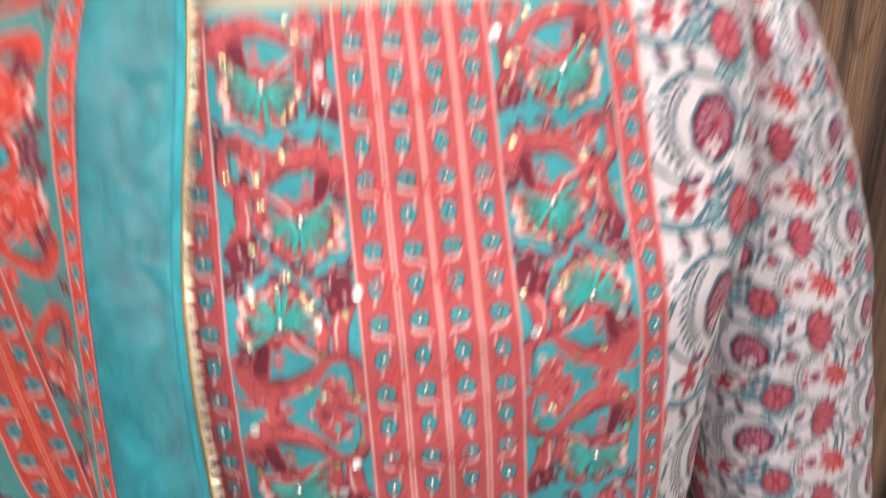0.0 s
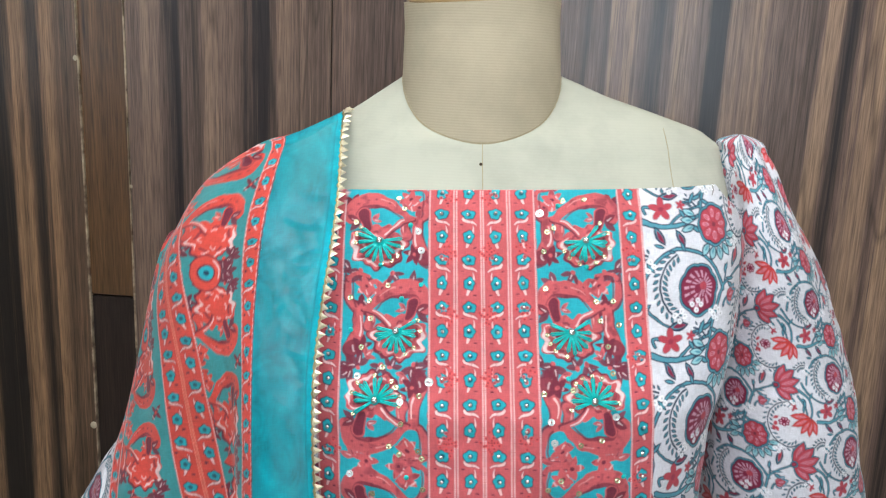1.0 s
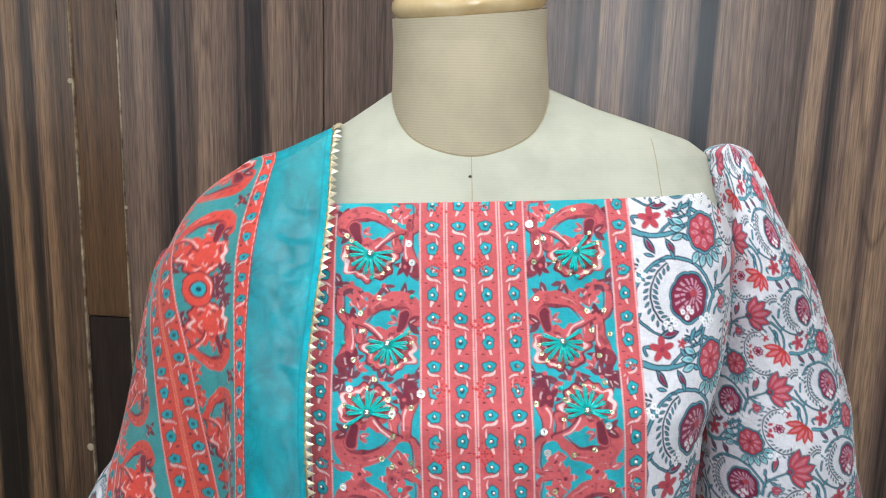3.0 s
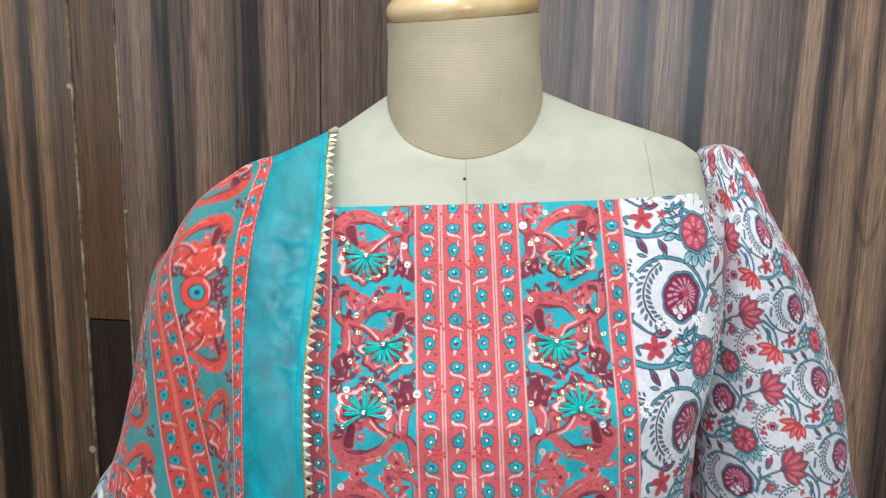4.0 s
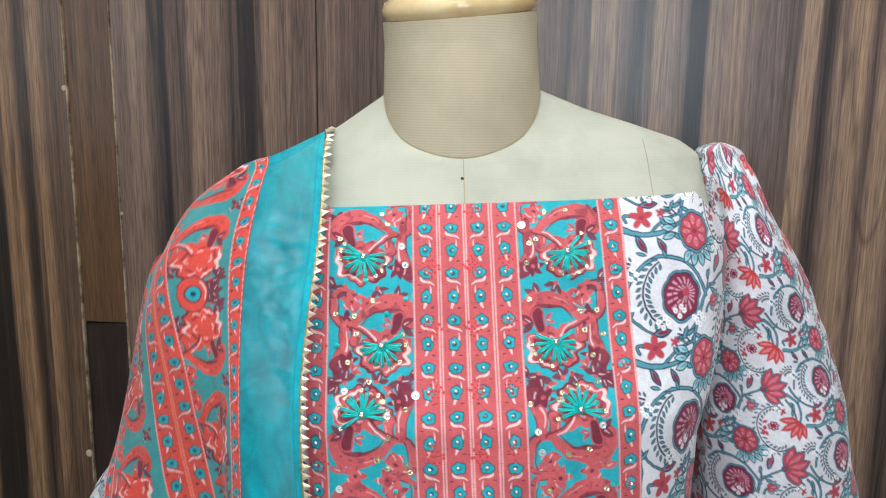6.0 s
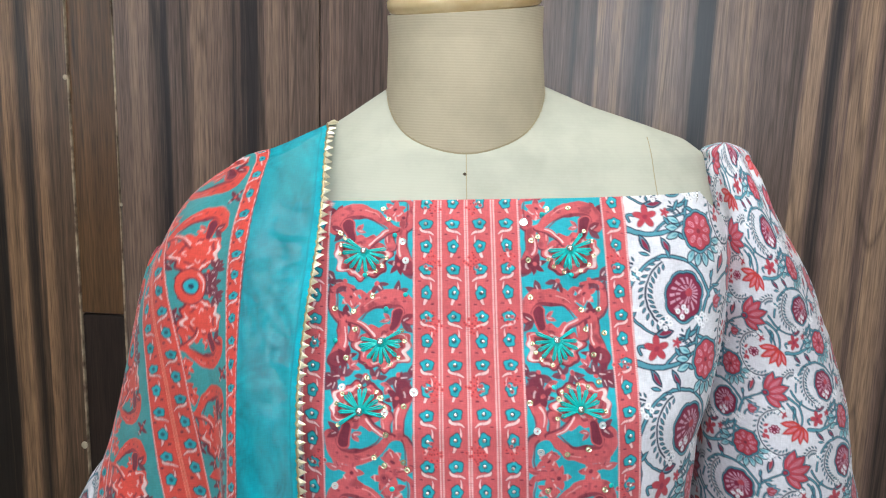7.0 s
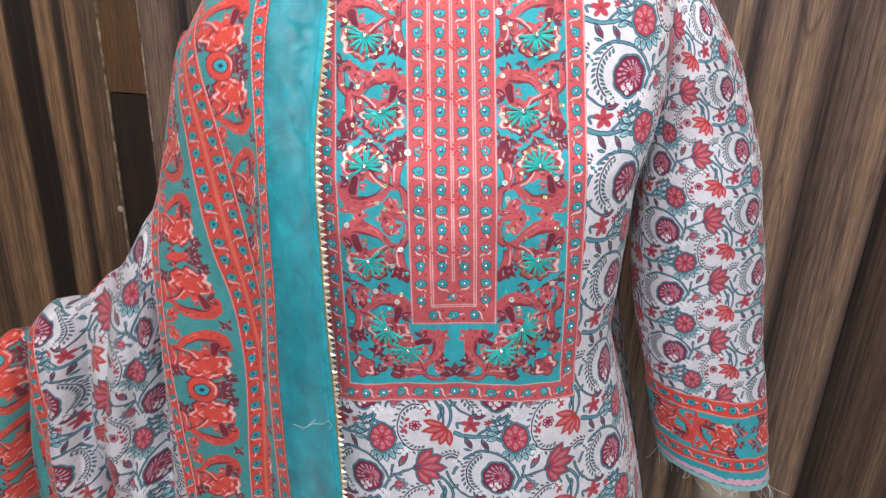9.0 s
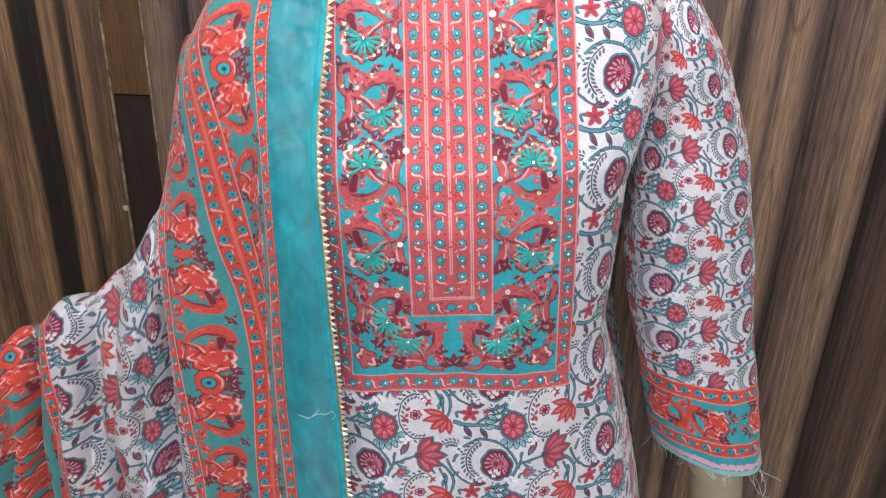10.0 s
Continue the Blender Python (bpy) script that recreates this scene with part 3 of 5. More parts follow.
def tuft(p, x, y, cx, cy, l, turn, tone, n=3, spread=52):
    """A fan of pointed leaves on a short stalk."""
    for i in range(n):
        t = radians(turn + (i - (n - 1) / 2) * spread)
        al, ac = (x - cx) * math.cos(t) + (y - cy) * math.sin(t) - l, -(x - cx) * math.sin(t) + (y - cy) * math.cos(t)
        p.lay(leaf_d(al, ac, l * 1.05, l * 0.46), tone, 0.0004, 0.92)
        p.lay(taper_d(al, ac, -0.5 * l, -0.12 * l, 0.2 * l, -0.12 * l, 0.0011, 0.0005), CREAM if i % 2 else MAROON, 0.0003, 0.65)


def sprig(p, x, y, red, bloom=1.0, size=1.0):
    """A bloom under a swooping frond; x grows to the tendril's side, y away from the frond."""
    p, x, y = p.near(x / size, y / size, 0.050)
    if not len(x):
        return
    # hand-cut edges
    x = x + 0.0009 * drift(p.u * 130, p.v * 130, 51)
    y = y + 0.0009 * drift(p.u * 130, p.v * 130, 52)
    # bloom with a torn pale edge
    qx, qy = (x + 0.0020) / bloom, (y - 0.0030) / bloom
    a, q = np.arctan2(qy, qx), np.hypot(qx * 0.80, qy * 1.02)
    rim = 0.0178 * (0.90 + 0.08 * np.cos(7 * a + 0.7) + 0.06 * np.cos(12 * a))
    p.lay(np.hypot((qx - 0.0014) * 0.80, (qy - 0.0016) * 1.02) - rim, MAROON)
    p.lay(q - rim, red)
    for mid, half, depth, thick, much in ((2.9, 0.55, 0.88, 0.0022, 0.92), (1.9, 0.30, 0.84, 0.0016, 0.85), (0.1, 0.35, 0.86, 0.0016, 0.85), (1.1, 0.2, 0.82, 0.0012, 0.7), (-2.4, 0.25, 0.84, 0.0014, 0.8)):
        w = np.abs((a - mid + math.pi) % (2 * math.pi) - math.pi)
        p.lay(np.abs(q - rim * depth) - 0.7 * thick * np.clip(1.3 - w / half, 0, 1) + 0.004 * (w > half * 1.25), CREAM, 0.0004, much)
    p.lay(np.abs(q - rim * 0.66) - 0.0009 + 0.004 * (np.cos(5 * a + 2) < 0.3), MAROON, 0.0004, 0.75)
    p.lay(np.abs(q - rim * 0.50) - 0.0008 + 0.004 * (np.cos(4 * a) < 0.35), CREAM, 0.0004, 0.55)
    # frond: fat lobe over the bloom, thin neck, node
    stroke(p, x, y, ((-0.0215, -0.0185), (-0.0215, -0.0345), (-0.0040, -0.0325)), 0.0098, 0.0120, red, 0.0012, False)
    stroke(p, x, y, ((-0.0040, -0.0325), (0.0085, -0.0315), (0.0180, -0.0205)), 0.0120, 0.0054, red, 0.0012, False)
    stroke(p, x, y, ((0.0175, -0.0210), (0.0220, -0.0160), (0.0280, -0.0165)), 0.0052, 0.0052, red, 0.0012, False)
    p.lay(bend_d(x, y, (-0.0170, -0.0210), (-0.0150, -0.0300), (-0.0030, -0.0275), 0.0016, 0.0024), MAROON, 0.0004, 0.8)
    p.lay(bend_d(x, y, (-0.0030, -0.0275), (0.0070, -0.0265), (0.0150, -0.0170), 0.0024, 0.0010), MAROON, 0.0004, 0.8)
    p.lay(bend_d(x, y, (0.0010, -0.0335), (0.0070, -0.0325), (0.0115, -0.0275), 0.0011, 0.0004), GLINT, 0.0003, 0.6)
    for cx, cy in ((-0.0165, -0.0300), (-0.0030, -0.0335), (-0.0100, -0.0325), (0.0060, -0.0300)):
        p.lay(np.hypot(x - cx, (y - cy) * 1.4) - 0.0012, MAROON, 0.0004, 0.65)
    # upward curl beyond the node, with a tuft of small leaves inside
    stroke(p, x, y, ((0.0270, -0.0165), (0.0380, -0.0195), (0.0352, -0.0385)), 0.0048, 0.0042, red, 0.0012, False)
    stroke(p, x, y, ((0.0350, -0.0385), (0.0310, -0.0450), (0.0200, -0.0415)), 0.0036, 0.0022, red, 0.0009, False)
    p.lay(bend_d(x, y, (0.0300, -0.0190), (0.0340, -0.0260), (0.0315, -0.0385), 0.0015, 0.0010), MAROON, 0.0004, 0.8)
    cluster(p, x, y, 0.0225, -0.0335, 6, 0.0050, red, MAROON, 40, 0.44)
    tuft(p, x, y, 0.0215, -0.0260, 0.0042, -100, red, 2, 60)
    # long petal hanging from the node, ending in a dark flower
    stroke(p, x, y, ((0.0275, -0.0155), (0.0250, -0.0020), (0.0325, 0.0120)), 0.0066, 0.0108, red, 0.0012, False)
    p.lay(bend_d(x, y, (0.0258, -0.0110), (0.0243, -0.0030), (0.0268, 0.0030), 0.0009, 0.0016), CREAM, 0.0003, 0.7)
    p.lay(leaf_d((x - 0.0330) * 0.25 + (y - 0.0130), (x - 0.0330) - (y - 0.0130) * 0.25, 0.0085, 0.0056), MAROON, 0.0005, 0.85)
    cluster(p, x, y, 0.0255, 0.0105, 6, 0.0050, MAROON, red, 15, 0.42)
    stroke(p, x, y, ((0.0190, -0.0150), (0.0165, -0.0095), (0.0195, -0.0035)), 0.0050, 0.0070, red)
    # stem from the node into the bloom
    stroke(p, x, y, ((0.0235, -0.0175), (0.0105, -0.0150), (0.0035, -0.0040)), 0.0030, 0.0036, red, 0.0012, False)
    p.lay(bend_d(x, y, (0.0170, -0.0160), (0.0095, -0.0130), (0.0045, -0.0050), 0.0008, 0.0014), CREAM, 0.0003, 0.8)
    # dark bract between the frond and the bloom, with side leaves
    stroke(p, x, y, ((-0.0120, -0.0215), (-0.0110, -0.0160), (-0.0090, -0.0105)), 0.0098, 0.0066, red, 0.0, False)
    stroke(p, x, y, ((-0.0120, -0.0215), (-0.0110, -0.0160), (-0.0090, -0.0105)), 0.0074, 0.0046, MAROON, 0.0, False)
    tuft(p, x, y, -0.0145, -0.0150, 0.0054, 175, MAROON, 2, 70)
    tuft(p, x, y, -0.0060, -0.0165, 0.0036, -20, red, 2, 60)
    # dark tufts beyond the bloom
    tuft(p, x, y, -0.0130, 0.0240, 0.0056, 110, MAROON, 4, 50)
    tuft(p, x, y, -0.0200, 0.0205, 0.0048, 190, MAROON, 2, 60)
    tuft(p, x, y, 0.0100, 0.0240, 0.0044, 60, MAROON, 3, 55)
    p.lay(np.hypot(x - 0.0100, y - 0.0235) - 0.0018, red, 0.0004)
    p.lay(np.hypot(x + 0.0130, y - 0.0225) - 0.0016, red, 0.0004)
    tuft(p, x, y, -0.0085, 0.0310, 0.0040, 40, red, 3, 50)


def paisley(p, x, y, red, r=0.0155):
    """A drop with a teal eye."""
    d = np.hypot(x * (1.0 + 22 * np.clip(x, 0, 1)), y) - r
    p.lay(d - 0.0012, MAROON)
    p.lay(d, red)
    q = np.hypot(x + 0.001, y)
    p.lay(q - r * 0.52, MAROON)
    p.lay(q - r * 0.42, TEAL)
    p.lay(q - r * 0.16, NAVY)
    p.lay(arc_d(x + 0.001, y, r * 0.8, 150, 240, 0.0016), CREAM, 0.0004, 0.8)


def floral_band(p, x, y, red, first=0, pitch=0.161):
    """A teal border band of paired sprigs; x across from its middle, y along."""
    n = pitch
    z = (y + n / 2) % n - n / 2
    sprig(p, x - 0.003, z - 0.046, red, 1.1, 1.02)
    sprig(p, x - 0.003, -(z + 0.046), red, 1.1, 1.02)
    cluster(p, x, z, -0.022, 0.0, 4, 0.0050, MAROON, red, 45)
    z2 = y % n - n / 2
    row = (np.floor(y / n) + first) % 2
    tuft(p, x, z2, -0.012, 0.0, 0.0058, 180, MAROON, 5, 46)
    tuft(p, x, z2, -0.016, 0.013, 0.0050, 120, MAROON, 3, 50)
    tuft(p, x, z2, -0.016, -0.013, 0.0050, -120, MAROON, 3, 50)
    keep = p.clip
    p.clip = keep * (row > 0)
    p.lay(leaf_d(x - 0.010, z2 - 0.0008, 0.0155, 0.0058), MAROON)
    p.lay(leaf_d(x - 0.010, z2, 0.015, 0.0055), red)
    p.clip = keep * (row < 1)
    paisley(p, x - 0.009, z2, red)
    p.clip = keep


# ---- the room ----
def wall_frame(x, y, z):
    """Along the panelled wall, into it, up: to world."""
    a = radians(3.34)
    return Vector((-0.534 + x * math.cos(a) - y * math.sin(a), 0.808 + x * math.sin(a) + y * math.cos(a), z))


W_ROOM = Matrix.Translation((-0.534, 0.808, 0)) @ Matrix.Rotation(radians(3.34), 4, "Z")
X0, X1, DEEP = -1.6, 2.5, -3.4


def setting(name, lo, hi, mat, label, category):
    ob = thing(name, block(lo, hi), mat, label, category, kind="structure")
    ob.matrix_basis = W_ROOM
    return ob


setting("floor", (X0 - 0.12, DEEP - 0.12, -0.1), (X1 + 0.12, 0.16, 0), floor_tile, "plain beige tiled floor of the room", "floor")
setting("ceiling", (X0 - 0.12, DEEP - 0.12, CEILING), (X1 + 0.12, 0.16, CEILING + 0.1), plaster, "plain white painted ceiling", "ceiling")
side_wall = setting("wall_left", (X0 - 0.12, -2.50, 0), (X0, 0.04, CEILING), plaster, "plain off-white painted side wall with a window", "wall")
for lo, hi in (((X0 - 0.12, DEEP, 0), (X0, -3.25, CEILING)), ((X0 - 0.12, -3.25, 0), (X0, -2.50, 1.25)), ((X0 - 0.12, -3.25, 2.35), (X0, -2.50, CEILING))):
    part("wall_piece", block(lo, hi), plaster, side_wall)
setting("wall_right", (X1, DEEP, 0), (X1 + 0.12, 0.04, CEILING), plaster, "plain off-white painted side wall", "wall")
front_wall = setting("wall_front", (X0, DEEP - 0.12, 0), (0.52, DEEP, CEILING), plaster, "plain off-white painted wall with a daylit window", "wall")
for lo, hi in (((1.52, DEEP - 0.12, 0), (X1, DEEP, CEILING)), ((0.52, DEEP - 0.12, 0), (1.52, DEEP, 1.2)), ((0.52, DEEP - 0.12, 2.35), (1.52, DEEP, CEILING))):
    part("wall_piece", block(lo, hi), plaster, front_wall)
window = thing("window_1", None, None, "plain white framed window with daylight behind it", "window", kind="structure")
window.matrix_basis = W_ROOM
for lo, hi in (((0.52, DEEP - 0.09, 1.2), (0.57, DEEP - 0.04, 2.35)), ((1.47, DEEP - 0.09, 1.2), (1.52, DEEP - 0.04, 2.35)), ((0.57, DEEP - 0.09, 1.2), (1.47, DEEP - 0.04, 1.25)),
               ((0.57, DEEP - 0.09, 2.30), (1.47, DEEP - 0.04, 2.35)), ((1.00, DEEP - 0.09, 1.25), (1.03, DEEP - 0.04, 2.30))):
    part("window_frame", block(lo, hi, 0.003), lamp_metal, window)
side_window = thing("window_2", None, None, "narrow white framed window with daylight behind it", "window", kind="structure")
side_window.matrix_basis = W_ROOM
for lo, hi in (((X0 - 0.09, -3.25, 1.25), (X0 - 0.04, -3.20, 2.35)), ((X0 - 0.09, -2.55, 1.25), (X0 - 0.04, -2.50, 2.35)), ((X0 - 0.09, -3.20, 1.25), (X0 - 0.04, -2.55, 1.30)), ((X0 - 0.09, -3.20, 2.30), (X0 - 0.04, -2.55, 2.35))):
    part("window_frame", block(lo, hi, 0.003), lamp_metal, side_window)
sky_glow = material("daylight sky", (0, 0, 0), 1.0)
sky_glow.node_tree.nodes["Principled BSDF"].inputs["Emission Color"].default_value = (0.78, 0.88, 1.0, 1)
sky_glow.node_tree.nodes["Principled BSDF"].inputs["Emission Strength"].default_value = SKY
setting("backdrop", (-0.3, DEEP - 0.62, 0.4), (2.3, DEEP - 0.6, 3.0), sky_glow, "bright overcast sky outside the window", "sky")
setting("backdrop", (X0 - 0.62, -3.9, 0.6), (X0 - 0.6, -1.9, 3.0), sky_glow, "bright overcast sky outside the side window", "sky")
wall = setting("wall_back", (X0 - 0.12, 0.04, 0), (X1 + 0.12, 0.16, CEILING), raw_edge, "wall clad in dark zebra-grained wood laminate panels", "wall")
for x0, x1, z0, z1, y0, mat, name, label in (
        (X0, -0.612, 0, CEILING, 0, laminate_end, "panel", "brown wood-grain laminate panel"),
        (-0.610, 0.002, 0, CEILING, 0, zebra, "panel", "zebra-grained brown laminate panel"),
        (0.0035, 0.0590, 1.1925, CEILING, 0.003, strip_brown, "filler_strip", "narrow warm brown wood strip"),
        (0.0035, 0.0590, 0, 1.190, 0.004, strip_black, "filler_strip", "narrow blackish wood strip"),
        (0.0615, 0.3035, 0, CEILING, 0, rosewood, "panel", "reddish-brown laminate panel"),
        (0.3048, 1.060, 0, CEILING, 0, rosewood_wide, "panel", "reddish-brown laminate panel with dark stripes"),
        (1.0602, 1.560, 0, CEILING, 0, zebra_far, "panel", "dark zebra-grained laminate panel"),
        (1.5613, X1, 0, CEILING, 0, laminate_end, "panel", "brown wood-grain laminate panel")):
    part(name, block((x0, y0, z0), (x1, 0.04, z1), 0.0006), mat, wall, label)
# worn pale edges of the boards beside the strip
for x in (0.0021, 0.0596):
    bm = bmesh.new()
    z = 0.0
    rnd = random.Random(int(x * 1e4))
    while z < CEILING:
        step = rnd.uniform(0.015, 0.09)
        wide = rnd.choice((0.0006, 0.001, 0.0014, 0.002))
        box(bm, (x, -0.0006 - wide * 0.2, z), (x + wide, 0.02, min(z + step, CEILING)))
        z += step
    part("worn_edge", bm, raw_edge, wall, "chipped pale board edge")
for x, z, r in ((-0.001, 1.018, 0.0046), (0.0, 1.478, 0.003), (0.062, 1.33, 0.002)):
    bm = bmesh.new()
    bmesh.ops.create_icosphere(bm, subdivisions=2, radius=r, matrix=Matrix.Translation((x, -0.0005, z)) @ Matrix.Diagonal((1, 0.3, 1.1, 1)))
    part("chip", bm, material("pale filler", lin(172, 158, 136), 0.8), wall, "pale chipped spot", smooth=True)

lamp_mesh = None
for i, (lx, ly) in enumerate(LAMPS):
    fixture = thing("ceiling_light", None, None, "white rectangular ceiling light, switched on", "ceiling light", "ceiling lights")
    fixture.matrix_basis = Matrix.Translation((lx, ly, CEILING))
    part("housing", block((-0.31, -0.31, -0.045), (0.31, 0.31, 0), 0.004), lamp_metal, fixture, "white metal housing")
    part("diffuser", block((-0.29, -0.29, -0.052), (0.29, 0.29, -0.0455), 0.002), glow, fixture, "glowing white diffuser")
    light = bpy.data.lights.new("ceiling_lamp", "AREA")
    light.shape, light.size, light.energy, light.color = "SQUARE", 0.58, POWER, (0.97, 1.0, 1.02)
    lob = new("ceiling_lamp", light)
    lob.location = (lx, ly, CEILING - 0.056)


# ---- body frame: wearer's left is +x, back is +y, seen turned and leaning a little ----
YAW, LEANS, PIVOT = radians(8.0), -0.062, 1.39


def to_world(p, lean=True):
    p = np.asarray(p, float)
    x = p[..., 0] + (np.where(p[..., 2] > PIVOT, 0.6, 1.0) * LEANS * (p[..., 2] - PIVOT) if lean else 0)
    y = p[..., 1]
    z = p[..., 2] + (0.045 * p[..., 0] * np.clip((p[..., 2] - 0.7) / 0.3, 0, 1) if lean else 0)
    return np.stack([-0.0295 + x * math.cos(YAW) - y * math.sin(YAW), 0.600 + x * math.sin(YAW) + y * math.cos(YAW), z], axis=-1)


ZS = np.linspace(0.42, 1.52, 1101)


def eased(z, v, width):
    raw = np.interp(ZS, z, v)
    pad = np.pad(raw, width, mode="edge")
    return np.convolve(pad, np.hanning(2 * width + 1) / np.hanning(2 * width + 1).sum(), "valid")


FRONT = eased([0.42, 0.95, 1.04, 1.11, 1.20, 1.25, 1.302, 1.361, 1.379, 1.413, 1.430, 1.443, 1.455, 1.47, 1.5], [0.20, 0.182, 0.180, 0.182, 0.183, 0.174, 0.142, 0.113, 0.103, 0.076, 0.066, 0.048, 0.036, 0.022, 0.02], 8)
HALF = eased([0.42, 0.9, 1.05, 1.25, 1.38, 1.422, 1.434, 1.450, 1.462, 1.482, 1.5], [0.29, 0.212, 0.182, 0.203, 0.205, 0.200, 0.184, 0.14, 0.105, 0.06, 0.04], 4)


def body_front(x, z):
    a, f = np.interp(z, ZS, HALF), np.interp(z, ZS, FRONT)
    return -f * np.clip(1 - np.clip(np.abs(x) / a, 0, 1) ** 3, 0, 1) ** (1 / 3)


# ---- dress form: one plain mesh ----
def dress_form():
    cols, rows = 360, 450
    zs = np.concatenate([np.linspace(0.62, 1.36, 90), np.linspace(1.363, 1.541, 360)])
    th = np.linspace(0, 2 * math.pi, cols, endpoint=False)
    V, neck = np.zeros((rows, cols, 3)), np.zeros((rows, cols), bool)
    for i, z in enumerate(zs):
        inset = np.interp(z, [1.26, 1.33, 1.385], [0.008, 0.008, 0.0012])
        slim = np.interp(z, [1.18, 1.30], [0.034, 0.0])
        a, f = np.interp(z, ZS, HALF) - inset - slim, np.interp(z, ZS, FRONT) - inset
        if z > 1.49:
            a = f = 0.02
        b = 0.10 if z < 1.36 else max(0.02, 0.10 - 0.55 * (z - 1.36))
        n = np.interp(z, [1.385, 1.43], [3.0, 2.0])
        c, s = np.cos(th), np.sin(th)
        dep = np.where(s < 0, f, b)
        r1 = (np.abs(c / a) ** n + np.abs(s / dep) ** n) ** (-1 / n)
        nr = np.interp(z, [1.40, 1.43, 1.48, 1.52, 1.545], [0.0645, 0.066, 0.0655, 0.0635, 0.0642])
        r2 = nr / np.sqrt(c ** 2 + (s / 0.99) ** 2)
        if z < 1.415:
            r2 = r2 * 0
        neck[i] = r2 > r1
        r = np.maximum(r1, r2)
        tilt = np.clip((z - 1.50) / 0.045, 0, 1)
        V[i, :, 0], V[i, :, 1] = r * c, r * s
        V[i, :, 2] = z + tilt * r * (0.045 * c + 0.11 * s)
        if z > 1.37:
            V[i, :, 2] -= 0.19 * np.clip(-V[i, :, 0] - 0.066, 0, 1)
    me = grid_mesh("dress_form", to_world(V), shoulder_jersey, closed=True)
    me.materials.append(neck_jersey)
    me.materials.append(seam_thread)
    me.materials.append(stain)
    mask = neck[:-1] & neck[1:]
    up = np.zeros_like(neck)
    up[1:-1] = neck[1:-1] & ~neck[:-2]
    idx = np.where(up[:-1], 2, np.where(mask, 1, 0)).astype(np.int32)
    me.polygons.foreach_set("material_index", idx.ravel())
    ob = new("dress_form", me)
    # the closed base, pole, foot and arms are joined into the same mesh
    bm = bmesh.new()
    bm.from_mesh(me)

    def limb(points, radii, sides=28):
        rings = []
        for (x, y, z), r in zip(points, radii):
            rings.append([bm.verts.new(to_world((x + r * math.cos(t), y + r * math.sin(t), z), z > 0.62)) for t in (2 * math.pi * k / sides for k in range(sides))])
        for a, b in zip(rings, rings[1:]):
            for k in range(sides):
                fc = bm.faces.new((a[k], a[(k + 1) % sides], b[(k + 1) % sides], b[k]))
                fc.smooth, fc.material_index = True, 1
        bm.faces.new(rings[0][::-1])
        bm.faces.new(rings[-1])

    def stitch(points, r):
        first = len(bm.faces)
        sides, rings = 5, []
        for q in points:
            rings.append([bm.verts.new(Vector(q) + Vector((r * math.cos(t), 0, r * math.sin(t)))) for t in (2 * math.pi * k / sides for k in range(sides))])
        for a, b in zip(rings, rings[1:]):
            for k in range(sides):
                bm.faces.new((a[k], a[(k + 1) % sides], b[(k + 1) % sides], b[k])).material_index = 2

    grid = to_world(V)
    for col, z0, z1 in ((int(cols * 0.75), 1.385, 1.4285),):
        stitch([grid[i, col] + np.array((0, -0.0001, 0)) for i in range(90, rows, 3) if z0 < zs[i] < z1], 0.00035)
    line = []
    first = int(cols * 0.75)
    for i in range(90, rows, 3):
        if 1.388 < zs[i] < 1.438 and V[i, first:, 0].max() > 0.15:
            rise = V[i, first:cols - 2, 0]
            j = int(np.argmax(rise > 0.146))
            t = (0.146 - rise[j - 1]) / (rise[j] - rise[j - 1])
            line.append(grid[i, first + j - 1] * (1 - t) + grid[i, first + j] * t + np.array((0, -0.0001, 0)))
    stitch(line, 0.00035)
    join = [j for j in range(cols) if neck[90:, j].any()]
    rim = [grid[90 + int(np.argmax(neck[90:, j])), j] for j in join]
    rim = [sum(rim[(k + d) % len(rim)] for d in range(-4, 5)) / 9 for k in range(len(rim))]
    stitch([q + np.array((0, -0.0002, 0)) for q in rim + rim[:1]], 0.00075)

    i_dot = int(np.argmin(np.abs(zs - 1.4135)))
    o = grid[i_dot, int(cols * 0.7475)]
    got = bmesh.ops.create_icosphere(bm, subdivisions=2, radius=0.0014, matrix=Matrix.Translation(o) @ Matrix.Diagonal((1, 0.4, 1.2, 1)))
    for fc in {fc for v in got["verts"] for fc in v.link_faces}:
        fc.material_index = 3

    limb([(0.0, -0.03, 0.0), (0.0, -0.03, 0.02), (0.0, -0.03, 0.03), (0.0, -0.03, 0.64)], [0.2, 0.2, 0.02, 0.02])
    for sgn in (1, -1):
        if sgn > 0:
            limb([(0.345, -0.02, 0.66), (0.325, -0.02, 0.85), (0.275, -0.01, 1.1), (0.252, 0.0, 1.3), (0.20, 0.010, 1.385), (0.15, 0.005, 1.41)], [0.033, 0.036, 0.04, 0.036, 0.028, 0.02])
        else:
            limb([(-0.262, -0.01, 0.92), (-0.24, -0.01, 1.1), (-0.222, -0.005, 1.3), (-0.18, 0.0, 1.39), (-0.15, 0.0, 1.41)], [0.036, 0.038, 0.036, 0.032, 0.028])
    bmesh.ops.contextual_create(bm, geom=[e for e in bm.edges if e.is_boundary and e.verts[0].co.z > 1.5])
    bm.to_mesh(me)
    bm.free()
    return tagged(ob, "cream jersey-covered dress form with a broad ribbed neck, headless", "dress form")


dress_form()

